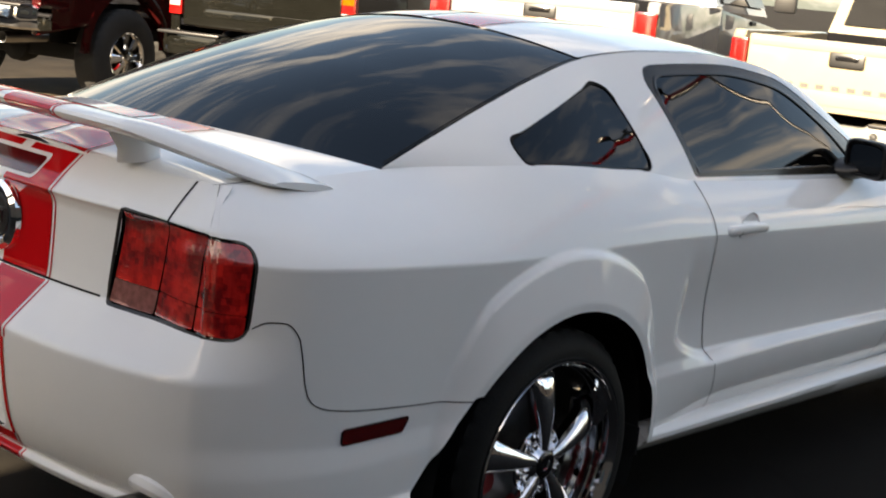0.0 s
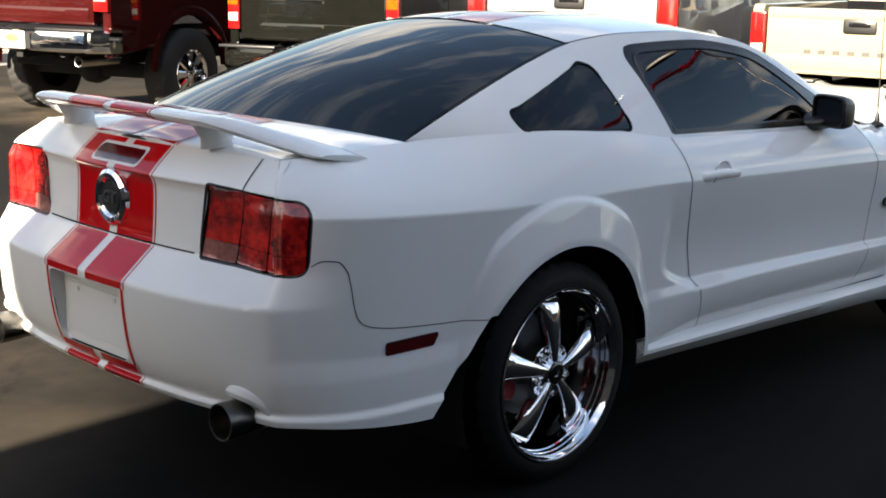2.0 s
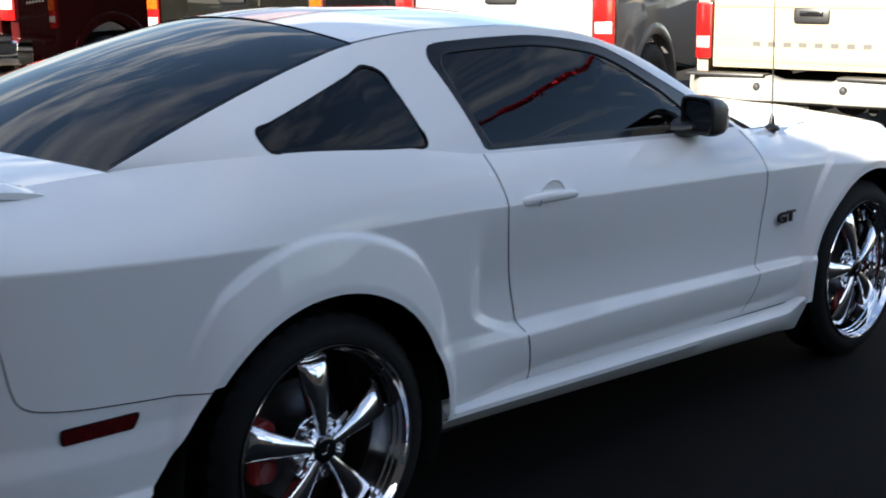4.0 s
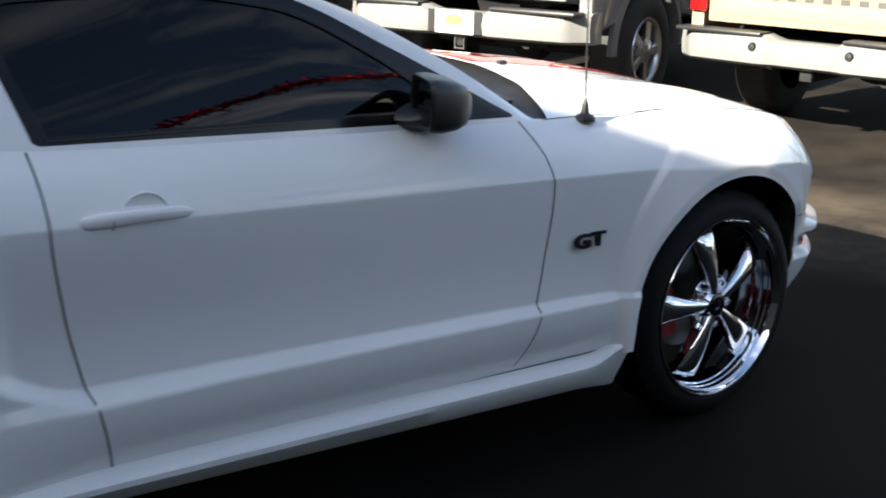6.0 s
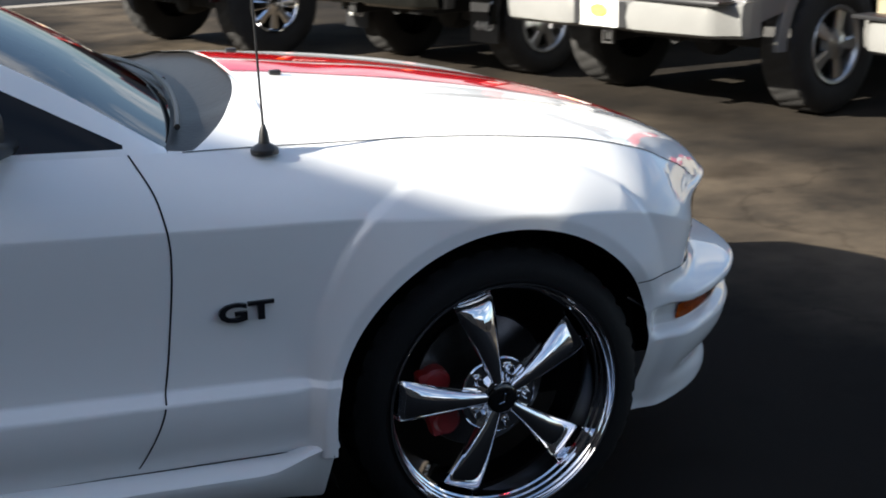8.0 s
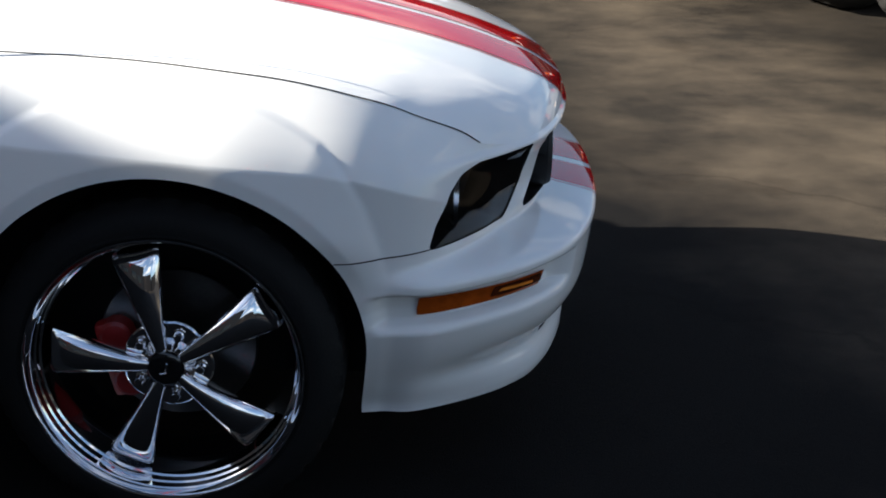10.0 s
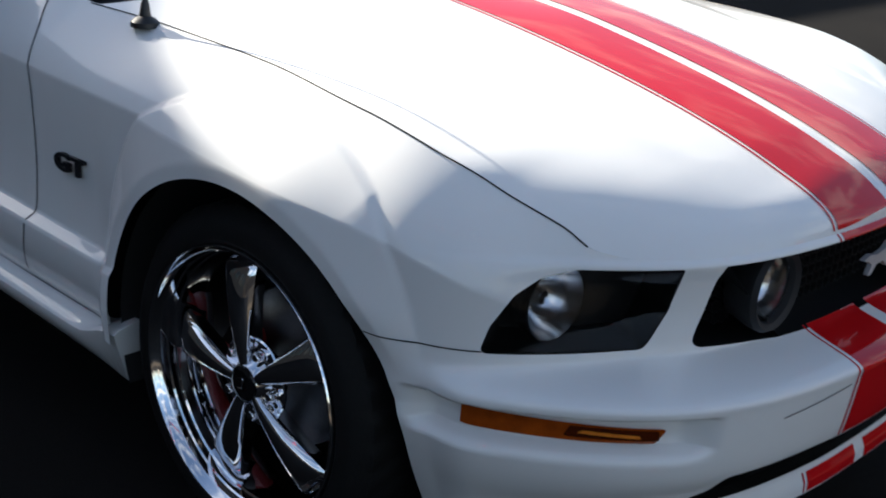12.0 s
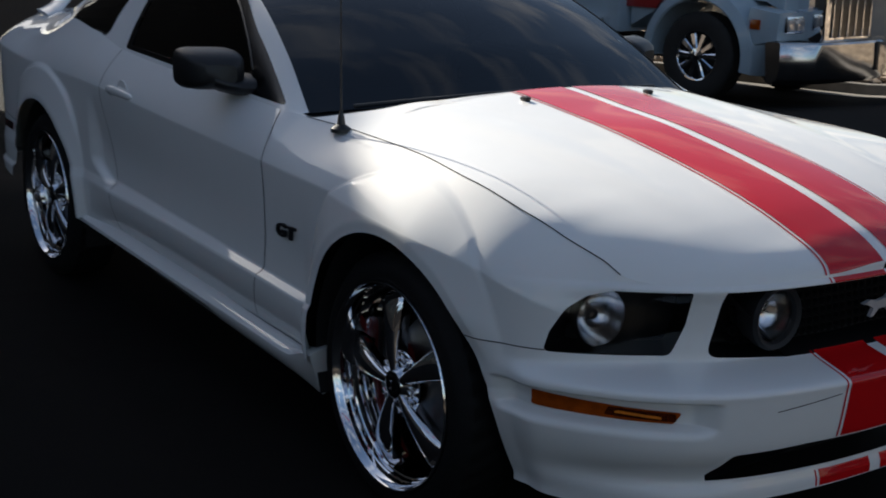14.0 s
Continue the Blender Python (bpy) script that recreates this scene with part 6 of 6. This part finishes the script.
    secs = [[(x0 + 0.03, -h + 0.06, g1 - 0.02), (x1 + 0.02, -h + 0.06, g1 - 0.06), (x1 + 0.02, h - 0.06, g1 - 0.06), (x0 + 0.03, h - 0.06, g1 - 0.02)],
            [(x0 + 0.12, -h + 0.22, zr - 0.04), (x1 - 0.60, -h + 0.22, zr - 0.02), (x1 - 0.60, h - 0.22, zr - 0.02), (x0 + 0.12, h - 0.22, zr - 0.04)],
            [(x0 + 0.24, -h + 0.32, zr), (x1 - 0.72, -h + 0.32, zr), (x1 - 0.72, h - 0.32, zr), (x0 + 0.24, h - 0.32, zr)]]
    loft(bm, secs)
    part("cab_roof", bm, paint, cab_ob)
    bm = bmesh.new()
    q = [(x0 + 0.042, -h + 0.20, g1 + 0.10), (x0 + 0.042, h - 0.20, g1 + 0.10), (x0 + 0.100, h - 0.30, zr - 0.12), (x0 + 0.100, -h + 0.30, zr - 0.12)]
    loft(bm, [[(x - d, y, z) for x, y, z in q] for d in (0.0, 0.02)])
    part("rear_window", bm, GLASS, cab_ob, "dark rear window")
    for sd in (-1, 1):
        bm = bmesh.new()
        q = [(x0 + 0.25, g1 + 0.05), (x1 - 0.15, g1 + 0.02), (x1 - 0.62, zr - 0.12), (x0 + 0.30, zr - 0.12)]
        loft(bm, [[(x, sd * (h - 0.06 - 0.16 * (z - g1) / (zr - g1) + d), z) for x, z in q] for d in (0.0, 0.012)])
        part("side_window", bm, GLASS, cab_ob)
        bm = bmesh.new()
        box(bm, (x1 - 0.25, sd * (h + 0.16), g1 + 0.12), (0.10, 0.22, 0.24), 0.035)
        part("door_mirror", bm, BLACK, cab_ob)
        bm = bmesh.new()
        box(bm, ((x0 + x1) / 2 + 0.2, sd * (h - 0.002), g1 - 0.12), (0.20, 0.03, 0.045), 0.01)
        part("door_handle", bm, BLACK, cab_ob)
    return t


TAN = material("champagne_paint", (0.25, 0.215, 0.15), 0.45, metal=0.1, coat=1.0, spec=0.0, var=0.08)
SILVER = material("silver_paint", (0.17, 0.17, 0.175), 0.45, metal=0.2, coat=1.0, spec=0.0, var=0.08)
BLACKPAINT = material("black_paint", (0.006, 0.006, 0.005), 0.5, coat=1.0, spec=0.0, var=0.3)
MAROON = material("maroon_paint", (0.034, 0.004, 0.004), 0.5, coat=1.0, spec=0.0, var=0.25)
GREYMOULD = material("grey_moulding", (0.05, 0.048, 0.045), 0.55, var=0.2)
ALLOY = material("alloy", (0.62, 0.62, 0.62), 0.28, metal=0.9, var=0.15)
WHITEPAINT = material("pale_blue_paint", (0.38, 0.47, 0.54), 0.4, coat=1.0, spec=0.0, var=0.1)
TRUCKRED = material("truck_red", (0.35, 0.02, 0.02), 0.35, coat=0.6, var=0.2)
BUMPERWHITE = material("painted_bumper", (0.17, 0.17, 0.163), 0.4, coat=0.6, spec=0.2, var=0.12)


def spot(x, y, yaw=15):
    return pose(x, y, float(ground_height(x + 1.2, y + 0.3)), 0, 0, yaw)


pickup("champagne pickup truck with pale step bumper, tailgate shut", spot(6.45, 1.515, 8), TAN, BUMPERWHITE, 1.80, 0.38, 0.22, ALLOY, 6, (0.68, 1.20), 0.13, (0.74, 1.16), plate=False, ax=1.05, bars=8, bar_mat=GREYMOULD, bars_z=0.86, bars_w=0.94, bumper_bolts=True, bumper_z=0.545)
pickup("silver pickup truck with dealer plate and hitch", spot(5.39, 3.53, 17), SILVER, BUMPERWHITE, 1.86, 0.41, 0.23, ALLOY, 5, (0.80, 1.36), 0.17, (0.88, 1.30), lift=-0.02, ax=0.96, bars=0, hitch=True, bumper_z=0.64)
pickup("black pickup truck with mud flaps", spot(4.5, 5.75, 18), BLACKPAINT, BLACKPAINT, 1.80, 0.38, 0.22, ALLOY, 6, (0.80, 1.34), 0.13, (0.88, 1.26), flaps=True, ax=1.08, plate=False, bars=6, bars_z=1.24, bars_w=0.40, bars_y=0.50, amber=True, bar_mat=PLATEWHITE, bumper_z=0.64)
pickup("maroon pickup truck with chrome bumper and dealer plate", spot(2.85, 7.85, 17), MAROON, CHROME, 2.02, 0.43, 0.23, CHROME, 8, (0.86, 1.46), 0.17, (0.98, 1.44), lift=0.06, bars=0, words="4X4", bars_z=1.16, bars_w=0.24, bar_mat=ALLOY, bumper_z=0.72, pipe=True)

POLISHED = material("worn_chrome", (0.62, 0.62, 0.63), 0.14, metal=1.0, var=0.3, var_scale=4)
# ---- heavy truck by the rock bed ----
semi = thing("heavy_truck", "pale blue heavy truck with chrome bumper and long hood", "truck", pose(-5.80, 8.77, float(ground_height(-5.7, 8.8)), 0, 0, 8.2))
SX, SW = 0.0, 1.22
truck_wheel(semi, (0, 0.0, 0.52), 0.52, 0.295, CHROME, 10, 0.30, -1)
truck_wheel(semi, (0, 2.2, 0.52), 0.52, 0.295, CHROME, 10, 0.30, 1)
bm = bmesh.new()
arch = [(0.66 * math.cos(a), 0.52 + 0.66 * math.sin(a)) for a in np.linspace(math.pi * 1.02, -0.06 * math.pi, 24)]
secs = []
for (x, z) in arch:
    nx, nz = x / 0.66, (z - 0.52) / 0.66
    secs.append([(x, -0.04, z), (x + 0.02 * nx, -0.06, z + 0.02 * nz), (x + 0.14 * nx, -0.01, z + 0.14 * nz), (x + 0.20 * nx, 0.10, z + 0.20 * nz), (x + 0.20 * nx, 0.62, z + 0.24 * nz), (x, 0.62, z)])
loft(bm, secs)
part("fender", bm, WHITEPAINT, semi, "pale blue rounded front fender")
bm = bmesh.new()
body_panel(bm, [(-1.3, 0.75), (-0.62, 1.15), (-0.35, 1.30), (0.75, 1.28), (0.98, 1.05), (0.98, 1.55), (0.80, 1.78), (-1.3, 1.95)], 0.30, 1.95, 0.08)
part("hood", bm, WHITEPAINT, semi)
bm = bmesh.new()
body_panel(bm, [(0.60, 0.66), (1.10, 0.78), (1.12, 1.10), (0.70, 1.15)], 0.0, 0.62, 0.06)
part("headlamp_panel", bm, WHITEPAINT, semi)
bm = bmesh.new()
box(bm, (1.11, 0.27, 0.96), (0.10, 0.34, 0.20), 0.03)
hl = part("headlamp", bm, CHROME, semi, "twin square headlamps in chrome bezel")
bm = bmesh.new()
for y in (0.16, 0.34):
    box(bm, (1.165, y + 0.02, 0.96), (0.02, 0.14, 0.14), 0.02)
part("lens", bm, CLEARLAMP, hl)
bm = bmesh.new()
box(bm, (0.80, 0.02, 0.95), (0.14, 0.08, 0.12), 0.02)
part("turn_lamp", bm, AMBER, semi, "amber turn lamp")
bm = bmesh.new()
body_panel(bm, [(0.95, 0.76), (1.36, 0.76), (1.36, 1.62), (1.30, 1.70), (0.95, 1.70)], 0.56, 1.64, 0.03)
gr = part("grille_shell", bm, CHROME, semi, "chrome grille shell")
bm = bmesh.new()
box(bm, (1.362, 1.11, 1.20), (0.012, 0.90, 0.76), 0.005, 1)
part("grille_mesh", bm, DARKSTEEL, gr)
for k in range(6):
    bm = bmesh.new()
    box(bm, (1.374, 0.70 + k * 0.164, 1.20), (0.015, 0.028, 0.76), 0.006)
    part("grille_bar", bm, CHROME, gr)
bm = bmesh.new()
secs = []
for y in np.linspace(-0.10, 2.30, 25):
    k = abs(y - 1.1) / 1.2
    x = 1.52 - 0.30 * k ** 3
    secs.append([(x - 0.10, y, 0.30), (x - 0.02, y, 0.36), (x + 0.01, y, 0.50), (x, y, 0.755), (x - 0.02, y, 0.780), (x - 0.16, y, 0.78), (x - 0.20, y, 0.76), (x - 0.16, y, 0.32)])
loft(bm, secs)
bump_s = part("bumper", bm, POLISHED, semi, "deep chrome bumper")
bm = bmesh.new()
box(bm, (1.512, 1.50, 0.60), (0.05, 0.07, 0.34), 0.014)
part("bumper_guard", bm, BLACK, bump_s, "black rubber guard")
bm = bmesh.new()
body_panel(bm, [(-3.3, 0.70), (-1.32, 0.70), (-1.32, 1.95), (-1.75, 2.75), (-3.3, 2.80)], 0.10, 2.10, 0.06)
cab_s = part("cab", bm, WHITEPAINT, semi)
bm = bmesh.new()
body_panel(bm, [(-1.35, 1.02), (-0.85, 1.02), (-0.55, 1.42), (-1.25, 1.62)], 0.255, 0.30, 0.005)
part("red_panel", bm, TRUCKRED, semi, "red painted panel")
bm = bmesh.new()
body_panel(bm, [(-2.6, 1.85), (-1.62, 1.85), (-1.90, 2.55), (-2.6, 2.60)], 0.085, 0.11, 0.004)
part("cab_window", bm, GLASS, cab_s)
bm = bmesh.new()
box(bm, (-0.95, 1.1, 0.50), (4.7, 0.9, 0.22), 0.02)
sweep(bm, [(0, 0.2, 0.52), (0, 2.0, 0.52)], 0.07, 12)
part("chassis", bm, UNDER, semi)
bm = bmesh.new()
sweep(bm, [(-2.6, 0.05, 0.60), (-1.45, 0.05, 0.60)], 0.28, 20)
part("fuel_tank", bm, CHROME, semi)
